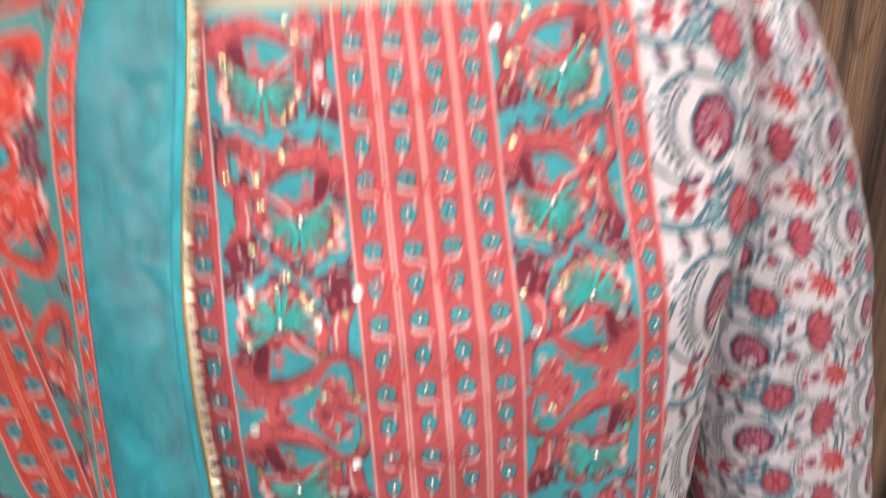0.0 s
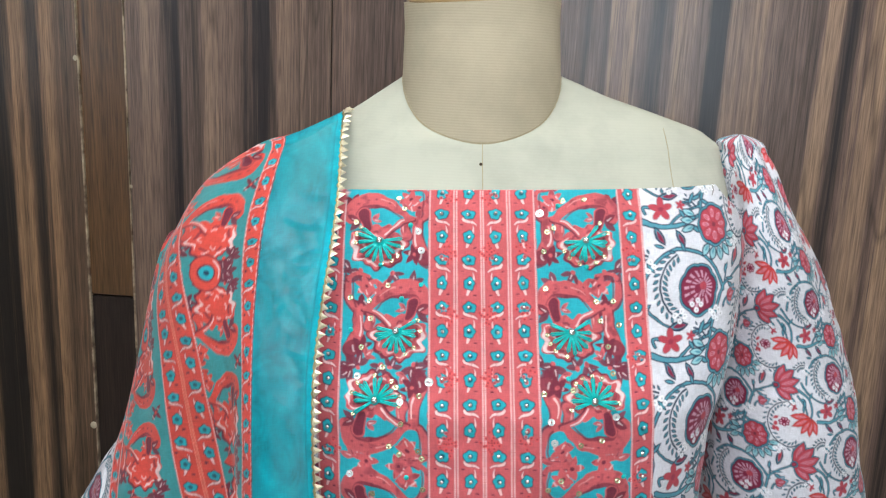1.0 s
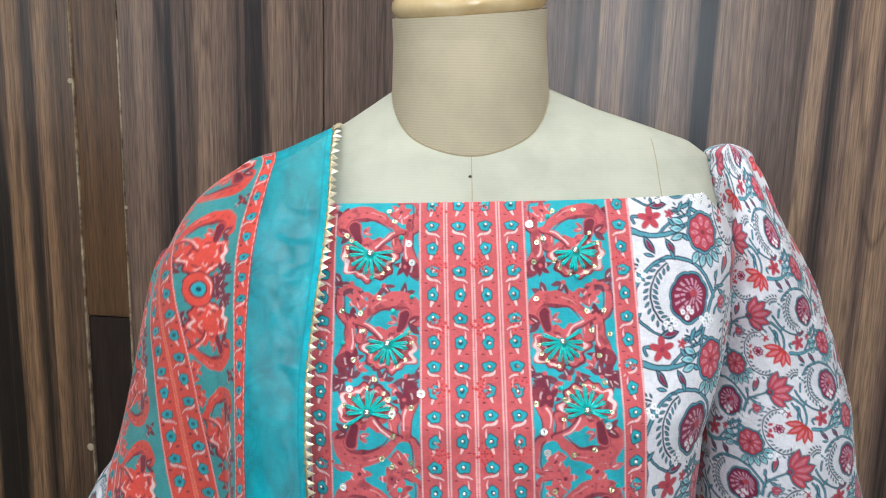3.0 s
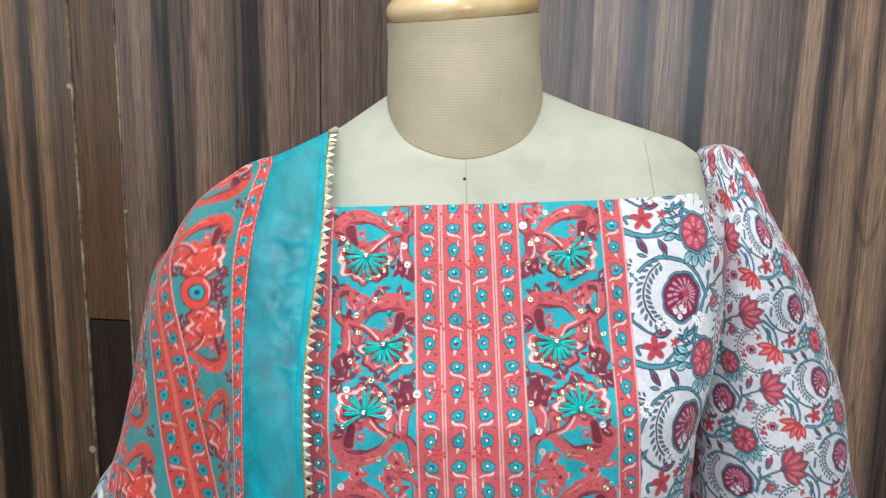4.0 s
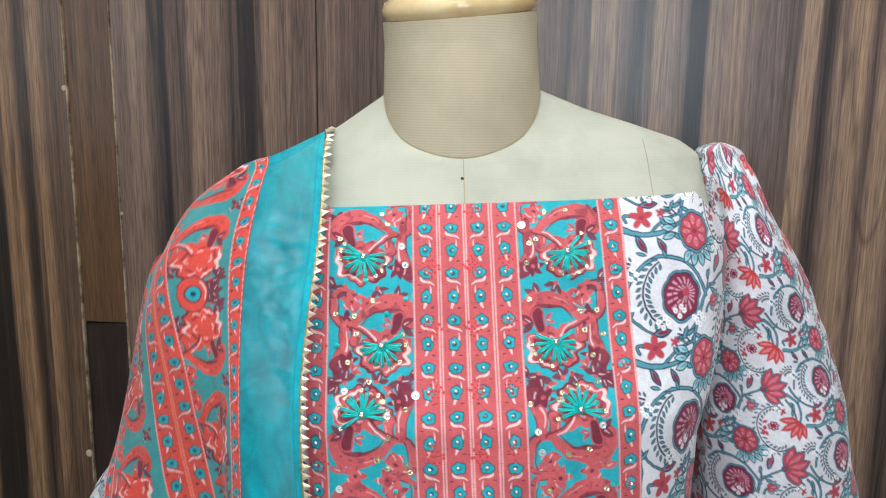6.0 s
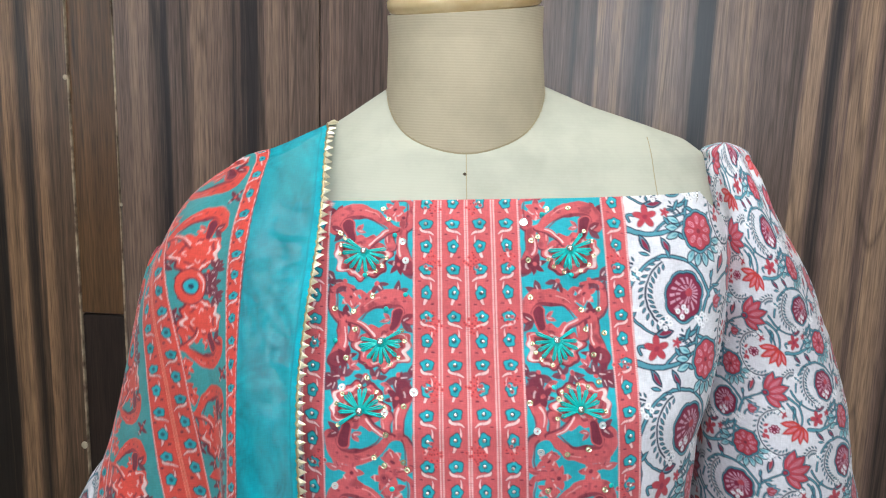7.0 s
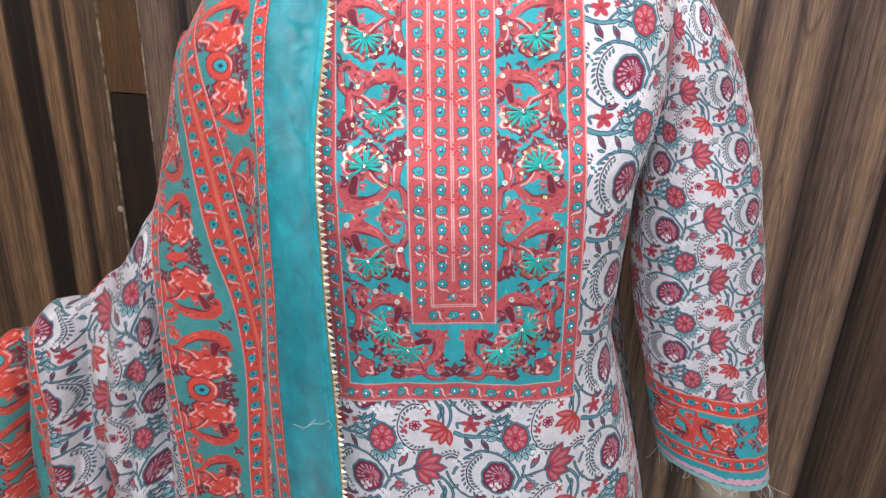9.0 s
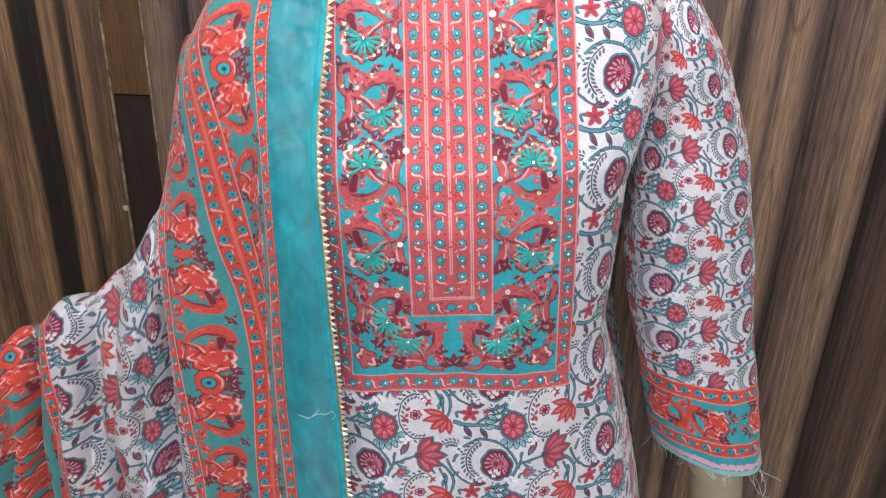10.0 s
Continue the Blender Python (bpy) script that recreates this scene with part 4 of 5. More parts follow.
# varnished cap on the neck
bm = bmesh.new()
prof = [(0.0, 0.000), (0.0625, 0.000), (0.0655, 0.002), (0.0672, 0.006), (0.0672, 0.010), (0.0655, 0.0145), (0.060, 0.0195), (0.049, 0.0235), (0.030, 0.0265), (0.0, 0.028)]
for r, z in prof:
    bm.verts.new((r * 0.962, 0, z))
bm.verts.ensure_lookup_table()
edges = [bm.edges.new((bm.verts[i], bm.verts[i + 1])) for i in range(len(prof) - 1)]
bmesh.ops.spin(bm, geom=list(bm.verts) + edges, cent=(0, 0, 0), axis=(0, 0, 1), angle=2 * math.pi, steps=64)
bmesh.ops.remove_doubles(bm, verts=bm.verts, dist=1e-5)
bmesh.ops.recalc_face_normals(bm, faces=bm.faces)
cap = thing("neck_cap", bm, varnish, "glossy varnished pale wooden cap on the form's neck", "wooden cap", smooth=True)
cap.matrix_basis = Matrix.Translation(to_world((0, 0, 1.5413))) @ Matrix.Rotation(YAW, 4, "Z") @ Matrix.Rotation(-radians(5.2), 4, "Y") @ Matrix.Rotation(radians(6.3), 4, "X")


# ---- kurta ----
NECKLINE = 1.396
_z = np.linspace(NECKLINE, 0.45, 2000)
_f = np.interp(_z, ZS, FRONT)
_w = np.concatenate([[0], np.cumsum(np.hypot(np.diff(_z), np.diff(_f)))])
PHI = np.sin(np.linspace(0, math.pi / 2, 500))


def kurta_row(u, w):
    """Places of the cloth at w metres below the neckline, u metres to the side of its middle."""
    z = np.interp(w, _w, _z)
    a, f = np.interp(z, ZS, HALF) + np.interp(w, [0, 0.03, 0.06, 0.12, 0.2, 0.4, 0.6], [0, 0.010, 0.020, 0.012, -0.013, -0.014, 0.0]), np.interp(z, ZS, FRONT)
    x, y = a * PHI, -f * (1 - PHI ** 3) ** (1 / 3)
    s = np.concatenate([[0], np.cumsum(np.hypot(np.diff(x), np.diff(y)))])
    au = np.abs(u)
    px, py = np.interp(au, s, x) * np.sign(u), np.interp(au, s, y)
    ease = min(1.0, w / 0.03)
    py = py - ease * (0.0017 * drift(u * 38 + 3, np.full_like(u, w * 26), 5) + 0.0008 * drift(u * 120, np.full_like(u, w * 70), 6))
    py = py + 0.022 * np.clip((au - 0.185) / 0.05, 0, 1) ** 1.5 * min(1.0, w / 0.05)
    low = min(1.0, max(0.0, (w - 0.33) / 0.15))
    py = py - low * 0.006 * np.sin(u * 42 + 1.3 * math.sin(w * 9)) * np.clip(au / 0.08, 0, 1)
    return to_world(np.stack([px, py, np.full_like(px, z)], axis=-1))


def kurta_at(u, w):
    """Place and outward normal on the kurta's front."""
    h = 0.002
    o = kurta_row(np.array([u - h, u, u + h]), w)
    d = kurta_row(np.array([u]), w + h)[0] - o[1]
    nrm = Vector(np.cross(d, o[2] - o[0])).normalized()
    return Vector(o[1]), (nrm if nrm.y < 0 else -nrm), Vector(o[2] - o[0]).normalized()


YOKE, BLOCK_END = 0.1185, 0.3085                      # half width at the neckline, end of the striped block
COLUMN, BLOCK, EDGE, PITCH = 0.0196, 0.0393, 0.0178, 0.0175
# each sprig of the yoke: out from the middle, down, 1 or -1 for its frond above or below, 1 or -1 for its tendril inwards or outwards
ROSETTES = [(0.0752, 0.0415, 1, 1), (0.0623, 0.1090, 1, -1), (0.0762, 0.1580, -1, 1), (0.0762, 0.2445, 1, 1), (0.0632, 0.3155, 1, -1), (0.0440, 0.3375, 0, 1)]


def yoke_mid(w):
    """The yoke sits a little askew on the form."""
    return -0.0008 - 0.0088 * w


def yoke_half(w):
    return YOKE + 0.0110 * w


def yoke_end(x):
    """The lower edge dips to both sides."""
    return 0.3950 + 0.0105 * np.clip(np.abs(x) / 0.12, 0, 1) ** 2


def kurta_print(u, w):
    p = Print(u, w, WHITE)
    ux = p.u - yoke_mid(p.v)
    out = np.maximum(np.abs(ux) - yoke_half(p.v), p.v - yoke_end(ux)) > -0.004
    p.clip = out.astype(np.float32)
    eased_in = np.clip((0.42 - p.v) / 0.33, 0, 1)
    jaal(p, 0.0552, 0.4402, 1.0, (p.wu + 0.011 * eased_in, p.wv + 0.008 * eased_in))
    p.clip = (np.abs(ux) < 0.13).astype(np.float32)
    x, y = p.wu - yoke_mid(p.v), p.wv
    end = yoke_end(ux)
    yoke = np.maximum(np.abs(x) - yoke_half(p.v), y - end)
    inner = np.maximum(np.abs(x) - (yoke_half(p.v) - EDGE), y - (end - 0.0195))
    blockd = np.maximum(np.abs(x) - BLOCK, y - BLOCK_END)
    p.lay(yoke, CORAL)
    p.lay(inner, TEAL)
    ground = (np.clip(0.5 - inner / 0.0009, 0, 1) * np.clip(0.5 + blockd / 0.0009, 0, 1)).astype(np.float32)
    p.clip = ground
    for sgn in (-1, 1):
        s = x * sgn
        for cx, cw, turn, tone in ((0.052, 0.370, -90, MAROON), (0.072, 0.366, -60, MAROON), (0.036, 0.362, -120, CORAL), (0.093, 0.322, 60, MAROON), (0.050, 0.196, 90, CORAL), (0.092, 0.200, -90, CORAL),
                                   (0.058, 0.285, 200, MAROON), (0.094, 0.290, 20, MAROON), (0.050, 0.140, 180, MAROON), (0.094, 0.136, 0, MAROON), (0.052, 0.074, 180, MAROON), (0.097, 0.076, 0, MAROON)):
            q, a, b = p.near(s - cx, y - cw, 0.02)
            tuft(q, a, b, 0, 0, 0.0054, turn, tone, 4, 50)
        # small flowers in the gaps of the teal ground
        for cx, cw, tone, heart, turn in ((0.072, 0.0770, CORAL, MAROON, 20), (0.088, 0.0900, MAROON, CORAL, 50), (0.060, 0.2035, CORAL, MAROON, 0), (0.083, 0.2015, CORAL, MAROON, 40),
                                          (0.070, 0.2810, CORAL, MAROON, 30), (0.084, 0.2900, MAROON, CORAL, 10), (0.030, 0.3420, CORAL, MAROON, 15), (0.064, 0.3520, CORAL, MAROON, 50),
                                          (0.014, 0.3480, MAROON, CORAL, 30), (0.046, 0.3640, CORAL, MAROON, 70), (0.098, 0.3420, CORAL, MAROON, 35), (0.074, 0.3410, MAROON, CORAL, 65),
                                          (0.012, 0.3215, CORAL, MAROON, 10), (0.046, 0.0150, CORAL, MAROON, 10), (0.096, 0.0120, MAROON, CORAL, 30)):
            q, a, b = p.near(s - cx, y - cw, 0.016)
            cluster(q, a, b, 0, 0, 5, 0.0054, tone, heart, turn, 0.46)
        for rx, rw, side, lean in ROSETTES:
            if side:
                sprig(p, (rx - s) * lean, (y - rw) * side, CORAL)
            else:
                sprig(p, y - rw, s - rx, CORAL, 0.9, 0.9)
        # pale-edged bloom in the corner
        q, a_, b_ = p.near(s - 0.0885, y - 0.361, 0.02)
        a, h = np.arctan2(b_, a_), np.hypot(a_, b_)
        rim = 0.0128 * (0.85 + 0.13 * np.cos(5 * a))
        q.lay(h - rim - 0.0012, MAROON)
        q.lay(h - rim, CORAL)
        q.lay(np.abs(h - rim * 0.78) - 0.0014 + 0.004 * (np.cos(2 * a + 1) < 0.0), CREAM, 0.0004, 0.85)
        q.lay(np.abs(h - rim * 0.45) - 0.0010 + 0.004 * (np.cos(3 * a) < 0.2), MAROON, 0.0004, 0.7)
    q, a, b = p.near(x, y - 0.366, 0.03)
    tuft(q, a, b, 0, 0, 0.0075, -90, MAROON, 5, 42)
    # uneven over-printing of the maroon block on the fronds
    red = np.clip(1 - np.abs(p.c - np.asarray(CORAL, np.float32)).sum(axis=1) / 0.12, 0, 1)
    patch = np.clip(drift(x * 150, y * 110, 31) * 0.7 + drift(x * 330, y * 300, 32) * 0.5 - 0.22, 0, 1) * 1.7
    p.c += (np.clip(red * patch * ground, 0, 0.6))[:, None] * (np.asarray(MAROON, np.float32) - p.c)
    p.clip = (np.abs(ux) < 0.13).astype(np.float32)
    p.lay(blockd, CORAL)
    # striped block: four columns that stop at the inner frame, a U-shaped row round them
    for i in range(4):
        cx = (i - 1.5) * COLUMN
        p.clip = ((np.abs(x - cx) < COLUMN / 2) & (y < (0.291 if i in (0, 3) else 0.2745))).astype(np.float32)
        stripe_flowers(p, x - cx, y, PITCH, 0.0028, 1 if i < 2 else -1)
    p.clip = ((np.abs(x) < 0.010) & (y > 0.271) & (y < 0.2865)).astype(np.float32)
    stripe_flowers(p, y - 0.2790, x, 0.03, 0.0)
    p.clip = ((np.abs(x) < 0.029) & (y > 0.2905) & (y < BLOCK_END)).astype(np.float32)
    stripe_flowers(p, y - 0.2990, x, 0.0190, 0.0)
    dx, dy = p.u - yoke_mid(p.v), p.v
    p.clip = (dy < 0.263).astype(np.float32)
    for cx in (-0.0009, 0.0009):
        dotted_line(p, dx - cx, dy)
    p.clip = (dy < 0.2894).astype(np.float32)
    for cx in (-1, 1):
        for d in (-0.001, 0.001):
            dotted_line(p, dx - cx * COLUMN - d, dy)
    p.clip = (np.abs(dx) < COLUMN + 0.001).astype(np.float32)
    for d in (-0.001, 0.001):
        dotted_line(p, dy - 0.2888 - d, dx)
    p.clip = (dy < BLOCK_END).astype(np.float32)
    for cx in (-1, 1):
        dotted_line(p, dx - cx * (BLOCK - 0.0009), dy)
    p.clip = (np.abs(dx) < BLOCK).astype(np.float32)
    dotted_line(p, dy - BLOCK_END + 0.0009, dx)
    # border row
    p.clip = ((yoke < 0) & (inner > 0) & (y < end - 0.0215)).astype(np.float32)
    for sgn in (-1, 1):
        stripe_flowers(p, x - sgn * (yoke_half(p.v) - EDGE / 2), y, PITCH, 0.0045, -sgn)
    p.clip = ((yoke < 0) & (y > end - 0.0195)).astype(np.float32)
    stripe_flowers(p, y - end + 0.0098, x, 0.0176, 0.0)
    p.clip = (dy < end - 0.0195).astype(np.float32)
    for sgn in (-1, 1):
        dotted_line(p, dx - sgn * (yoke_half(p.v) - EDGE + 0.0006), dy)
    p.clip = (dy < end).astype(np.float32)
    for sgn in (-1, 1):
        dotted_line(p, dx - sgn * (yoke_half(p.v) - 0.0009), dy)
    p.clip = (np.abs(dx) < yoke_half(p.v)).astype(np.float32)
    dotted_line(p, dy - end + 0.0009, dx)
    p.clip = (np.abs(dx) < yoke_half(p.v) - EDGE).astype(np.float32)
    dotted_line(p, dy - end + 0.0195, dx)
    # cut-work patches on the stripes and in the teal
    p.clip = np.ones_like(p.clip)
    for i in range(7):
        for n, (cx, cw) in enumerate(((-0.0245, 0.007), (0.005, 0.006), (-0.026, 0.048), (0.003, 0.049), (0.030, 0.047), (0.048, 0.020), (-0.050, 0.030))):
            if abs(cx) < BLOCK and cw + 0.0455 * i < 0.28:
                holes(p, x - cx, y - cw - 0.0455 * i, 7 * i + n)
    for sgn in (-1, 1):
        for cw in (0.040, 0.118, 0.205, 0.262, 0.335):
            holes(p, x - sgn * (YOKE - 0.010), y - cw - 0.01 * sgn, int(cw * 1000))
    p.fade()
    return p.c


kurta = thing("kurta", None, None, "white cotton kurta printed with red flowers, coral and teal embroidered yoke", "kurta")
ws = np.concatenate([np.linspace(0, 0.420, 760), np.linspace(0.4206, 0.575, 230), np.linspace(0.579, 0.90, 40)])
side = np.concatenate([np.linspace(-1, -0.52, 30), np.linspace(-0.518, 0.47, 480), np.linspace(0.4725, 1, 210)])
rows, cloth = [], []
for w in ws:
    reach = np.interp(w, [0, 0.012, 0.03, 0.05, 0.09, 0.2], [0.188, 0.198, 0.222, 0.245, 0.262, 0.270])
    u = side * reach
    rows.append(kurta_row(u, w))
    cloth.append(np.stack([u, np.full_like(u, w)], axis=-1))
# the top edge is turned in
for inward, down in ((0.0007, -0.0003), (0.0014, 0.0004), (0.0016, 0.003)):
    rows.insert(0, rows[[k for k in range(len(rows)) if cloth[k][0, 1] == 0][-1]] + np.array((0, inward, -down)))
    cloth.insert(0, cloth[0].copy())
rows, cloth = np.array(rows), np.array(cloth)
front = new("front_panel", grid_mesh("front_panel", rows, kurta_cloth, cloth, kurta_print(cloth[..., 0], cloth[..., 1])))
front.parent = kurta
tagged(front, "printed front with a coral and teal embroidered yoke")

# back of the kurta, joined to the front's edges
zz = np.linspace(1.30, 0.55, 150)
tt = np.linspace(0, math.pi, 120)
bu = np.stack([np.stack([np.interp(z, ZS, HALF) * np.cos(tt), 0.112 * np.sin(tt) ** 0.8 - 0.012, np.full_like(tt, z)], axis=-1) for z in zz])
bc = np.stack(np.meshgrid(np.linspace(0.3, -0.3, 120), NECKLINE - zz), axis=-1)
p = Print(bc[..., 0], bc[..., 1], WHITE)
jaal(p, 0.0552, 0.4402)
back = new("back_panel", grid_mesh("back_panel", to_world(bu), kurta_cloth, bc, p.c))
back.parent = kurta
tagged(back, "printed white back panel")

# sleeve, hanging loose over the arm, with a bordered cuff and a raw hem
SL_Z = [1.440, 1.4375, 1.425, 1.385, 1.33, 1.25, 1.15, 1.06, 0.95, 0.865, 0.817]
SL_X = [0.2150, 0.2150, 0.2176, 0.2298, 0.2474, 0.2660, 0.2790, 0.2920, 0.3220, 0.3450, 0.3590]
SL_R = [0.0030, 0.0110, 0.0192, 0.0298, 0.0459, 0.0610, 0.072, 0.0735, 0.072, 0.070, 0.069]


def smooth_line(keys, vals, at):
    """Cubic through keys (rising)."""
    keys, vals = np.asarray(keys, float), np.asarray(vals, float)
    m = np.gradient(vals, keys)
    i = np.clip(np.searchsorted(keys, at) - 1, 0, len(keys) - 2)
    h = keys[i + 1] - keys[i]
    t = (at - keys[i]) / h
    return ((2 * t ** 3 - 3 * t ** 2 + 1) * vals[i] + (t ** 3 - 2 * t ** 2 + t) * h * m[i] + (-2 * t ** 3 + 3 * t ** 2) * vals[i + 1] + (t ** 3 - t ** 2) * h * m[i + 1])


def sleeve_grid(nrow=830, ncol=400, inset=0.0, v0=0.0, v1=0.622):
    vs = np.linspace(v0, v1, nrow)
    z = 1.440 - vs * 0.623 / 0.64
    cx, r = smooth_line(SL_Z[::-1], SL_X[::-1], z), smooth_line(SL_Z[::-1], SL_R[::-1], z) - inset
    k = np.linspace(-1, 1, ncol, endpoint=False)
    th = math.pi * (0.60 * k + 0.40 * k ** 3) - math.pi / 2          # closer together at the front
    T, Z = np.meshgrid(th, z)
    V = np.meshgrid(th, vs)[1]
    R, C = r[:, None], cx[:, None]
    low = np.clip(V / 0.25, 0, 1)
    fold = 0.0035 * low * np.sin(3 * T + 7 * V) + 0.0022 * low * drift(T * 2.2 + V * 6, V * 11, 8) + 0.0010 * drift(T * 6, V * 50, 9)
    # gathers at the sleeve head, a few diagonal creases below it
    head = np.exp(-((V - 0.03) / 0.03) ** 2)
    fold = fold + head * 0.0015 * np.sin(9 * T + 20 * V)
    fold = fold + 0.0030 * np.exp(-((V - 0.16 - 0.03 * np.sin(T)) / 0.02) ** 2) * np.cos(T + 2.2) - 0.003 * np.exp(-((V - 0.30 + 0.05 * np.sin(T + 1)) / 0.03) ** 2) * np.cos(T + 1.4)
    R = R + fold
    hem = np.clip((V - 0.56) / 0.08, 0, 1) ** 2 * 0.006 * np.sin(2 * T + 0.6)
    y = -0.004 - 0.006 * low + (0.92 + 0.55 * np.exp(-((V - 0.06) / 0.06) ** 2)) * R * np.sin(T)
    P = np.stack([C + R * np.cos(T), y, Z + hem - 0.008 * np.cos(T) * low], axis=-1)
    circ = (T + math.pi / 2) * 0.066
    return to_world(P, False), np.stack([circ, V], axis=-1)


def sleeve_print(u, v):
    p = Print(u, v, WHITE)
    # the sleeve is cut askew to the print and eased in at its head
    su = p.wu - 0.2 * (np.minimum(p.wv, 0.31) - 0.31)
    sv = np.where(p.wv < 0.24, 0.24 - (0.24 - p.wv) * 1.13, p.wv) + 0.33 * p.wu
    jaal(p, 0.0180 - 0.0434, 0.2430 - 0.0051, 0.75, (su, sv))
    x, y = p.wu, p.wv
    C0 = 0.494                    # top of the cuff border
    p.lay(C0 - y, ORANGE)
    band = np.abs(y - C0 - 0.0515) - 0.0295
    p.lay(band, TEAL)
    p.clip = (band < 0).astype(np.float32)
    n = 0.124
    for off, sg in ((0.0, 1), (0.062, -1)):
        z = (x + off + n / 2) % n - n / 2
        sprig(p, (y - C0 - 0.0515) * sg, z * sg, ORANGE, 1.1, 0.85)
    p.clip = ((y > C0) & (y < C0 + 0.022)).astype(np.float32)
    stripe_flowers(p, y - C0 - 0.011, x, 0.0150, 0)
    p.clip = ((y > C0 + 0.081) & (y < C0 + 0.102)).astype(np.float32)
    stripe_flowers(p, y - C0 - 0.0915, x, 0.0150, 0)
    p.clip = np.ones_like(p.clip)
    for l in (0.0012, 0.0208, 0.0822, 0.1008):
        dotted_line(p, y - C0 - l, x)
    p.lay(C0 + 0.102 - y, TEAL)
    p.lay(np.abs(y - C0 - 0.116) - 0.0040 + 0.0022 * drift(x * 300, y * 300, 2), PINK)
    p.lay(C0 + 0.1215 - y, lin(150, 200, 206))
    p.fade()
    return p.c


sg, sc = sleeve_grid()
sleeve = new("sleeve", grid_mesh("sleeve", sg, kurta_cloth, sc, sleeve_print(sc[..., 0], sc[..., 1]), closed=True))
sleeve.parent = kurta
tagged(sleeve, "loose floral sleeve with a red and teal border and raw hem")
lg, lc = sleeve_grid(80, 120, 0.0015, 0.46, 0.620)
lining_c = np.empty((80, 120, 3), np.float32)
lining_c[:] = lin(200, 196, 204)
lining = new("sleeve_inside", grid_mesh("sleeve_inside", lg, kurta_cloth, lc, lining_c, closed=True))
lining.parent = kurta
tagged(lining, "pale inner side of the sleeve")


# ---- dupatta: one long cloth over the shoulder, along guide lines of its folds ----
GUIDES = []


def guide(s, *places):
    """A thread of the cloth, s metres in from its lace edge, from behind the shoulder downwards."""
    p = np.array(places, float)
    p[-1, 2] -= 0.10
    d = np.concatenate([[0], np.cumsum(np.linalg.norm(np.diff(p, axis=0), axis=1))])
    at = np.linspace(0, d[-1], 860)
    GUIDES.append((s, np.stack([smooth_line(d, p[:, i], at) for i in range(3)], axis=-1)))


guide(0.000, (-0.112, 0.06, 1.42), (-0.114, 0.005, 1.446), (-0.110, -0.062, 1.438), (-0.107, -0.101, 1.393), (-0.112, -0.172, 1.262), (-0.106, -0.192, 1.165), (-0.097, -0.192, 1.014), (-0.082, -0.198, 0.80))
guide(0.062, (-0.166, 0.06, 1.39), (-0.165, 0.005, 1.420), (-0.160, -0.060, 1.419), (-0.168, -0.093, 1.373), (-0.164, -0.150, 1.258), (-0.158, -0.172, 1.17), (-0.160, -0.166, 1.02), (-0.143, -0.182, 0.80))
guide(0.076, (-0.182, 0.06, 1.38), (-0.180, 0.005, 1.416), (-0.171, -0.056, 1.416), (-0.183, -0.083, 1.371), (-0.172, -0.141, 1.255), (-0.168, -0.158, 1.17), (-0.174, -0.148, 1.035), (-0.160, -0.170, 0.80))
guide(0.126, (-0.232, 0.05, 1.36), (-0.234, 0.0, 1.382), (-0.240, -0.055, 1.352), (-0.207, -0.112, 1.253), (-0.184, -0.132, 1.156), (-0.173, -0.138, 1.073), (-0.169, -0.150, 0.859), (-0.166, -0.156, 0.80))
guide(0.162, (-0.255, 0.05, 1.325), (-0.262, 0.012, 1.340), (-0.266, -0.035, 1.305), (-0.250, -0.083, 1.239), (-0.229, -0.108, 1.145), (-0.212, -0.115, 1.093), (-0.203, -0.128, 0.860), (-0.201, -0.132, 0.80))
guide(0.232, (-0.268, 0.06, 1.26), (-0.281, 0.02, 1.278), (-0.291, -0.012, 1.238), (-0.297, -0.042, 1.181), (-0.293, -0.078, 1.126), (-0.288, -0.097, 1.040), (-0.273, -0.108, 0.875), (-0.262, -0.110, 0.80))
guide(0.246, (-0.276, 0.06, 1.20), (-0.290, 0.02, 1.218), (-0.299, -0.012, 1.188), (-0.306, -0.038, 1.160), (-0.304, -0.072, 1.120), (-0.300, -0.090, 1.040), (-0.286, -0.102, 0.875), (-0.276, -0.104, 0.80))
guide(0.290, (-0.300, 0.06, 1.09), (-0.320, 0.015, 1.125), (-0.327, -0.022, 1.127), (-0.322, -0.058, 1.090), (-0.320, -0.074, 1.030), (-0.324, -0.082, 0.930), (-0.330, -0.084, 0.860), (-0.334, -0.086, 0.79))
guide(0.350, (-0.370, 0.06, 1.01), (-0.384, 0.020, 1.038), (-0.387, -0.018, 1.044), (-0.384, -0.046, 1.010), (-0.383, -0.058, 0.950), (-0.383, -0.064, 0.890), (-0.383, -0.068, 0.830), (-0.383, -0.070, 0.77))
guide(0.405, (-0.430, 0.06, 0.98), (-0.441, 0.020, 1.009), (-0.444, -0.018, 1.016), (-0.440, -0.042, 0.985), (-0.438, -0.052, 0.930), (-0.437, -0.056, 0.880), (-0.436, -0.060, 0.820), (-0.435, -0.060, 0.76))
guide(0.465, (-0.480, 0.06, 0.94), (-0.496, 0.020, 0.968), (-0.499, -0.018, 0.975), (-0.493, -0.042, 0.945), (-0.491, -0.052, 0.900), (-0.491, -0.056, 0.850), (-0.492, -0.060, 0.800), (-0.493, -0.060, 0.75))
guide(0.555, (-0.560, 0.06, 0.90), (-0.574, 0.020, 0.924), (-0.578, -0.018, 0.929), (-0.570, -0.042, 0.900), (-0.569, -0.052, 0.860), (-0.572, -0.056, 0.820), (-0.575, -0.060, 0.780), (-0.579, -0.060, 0.74))


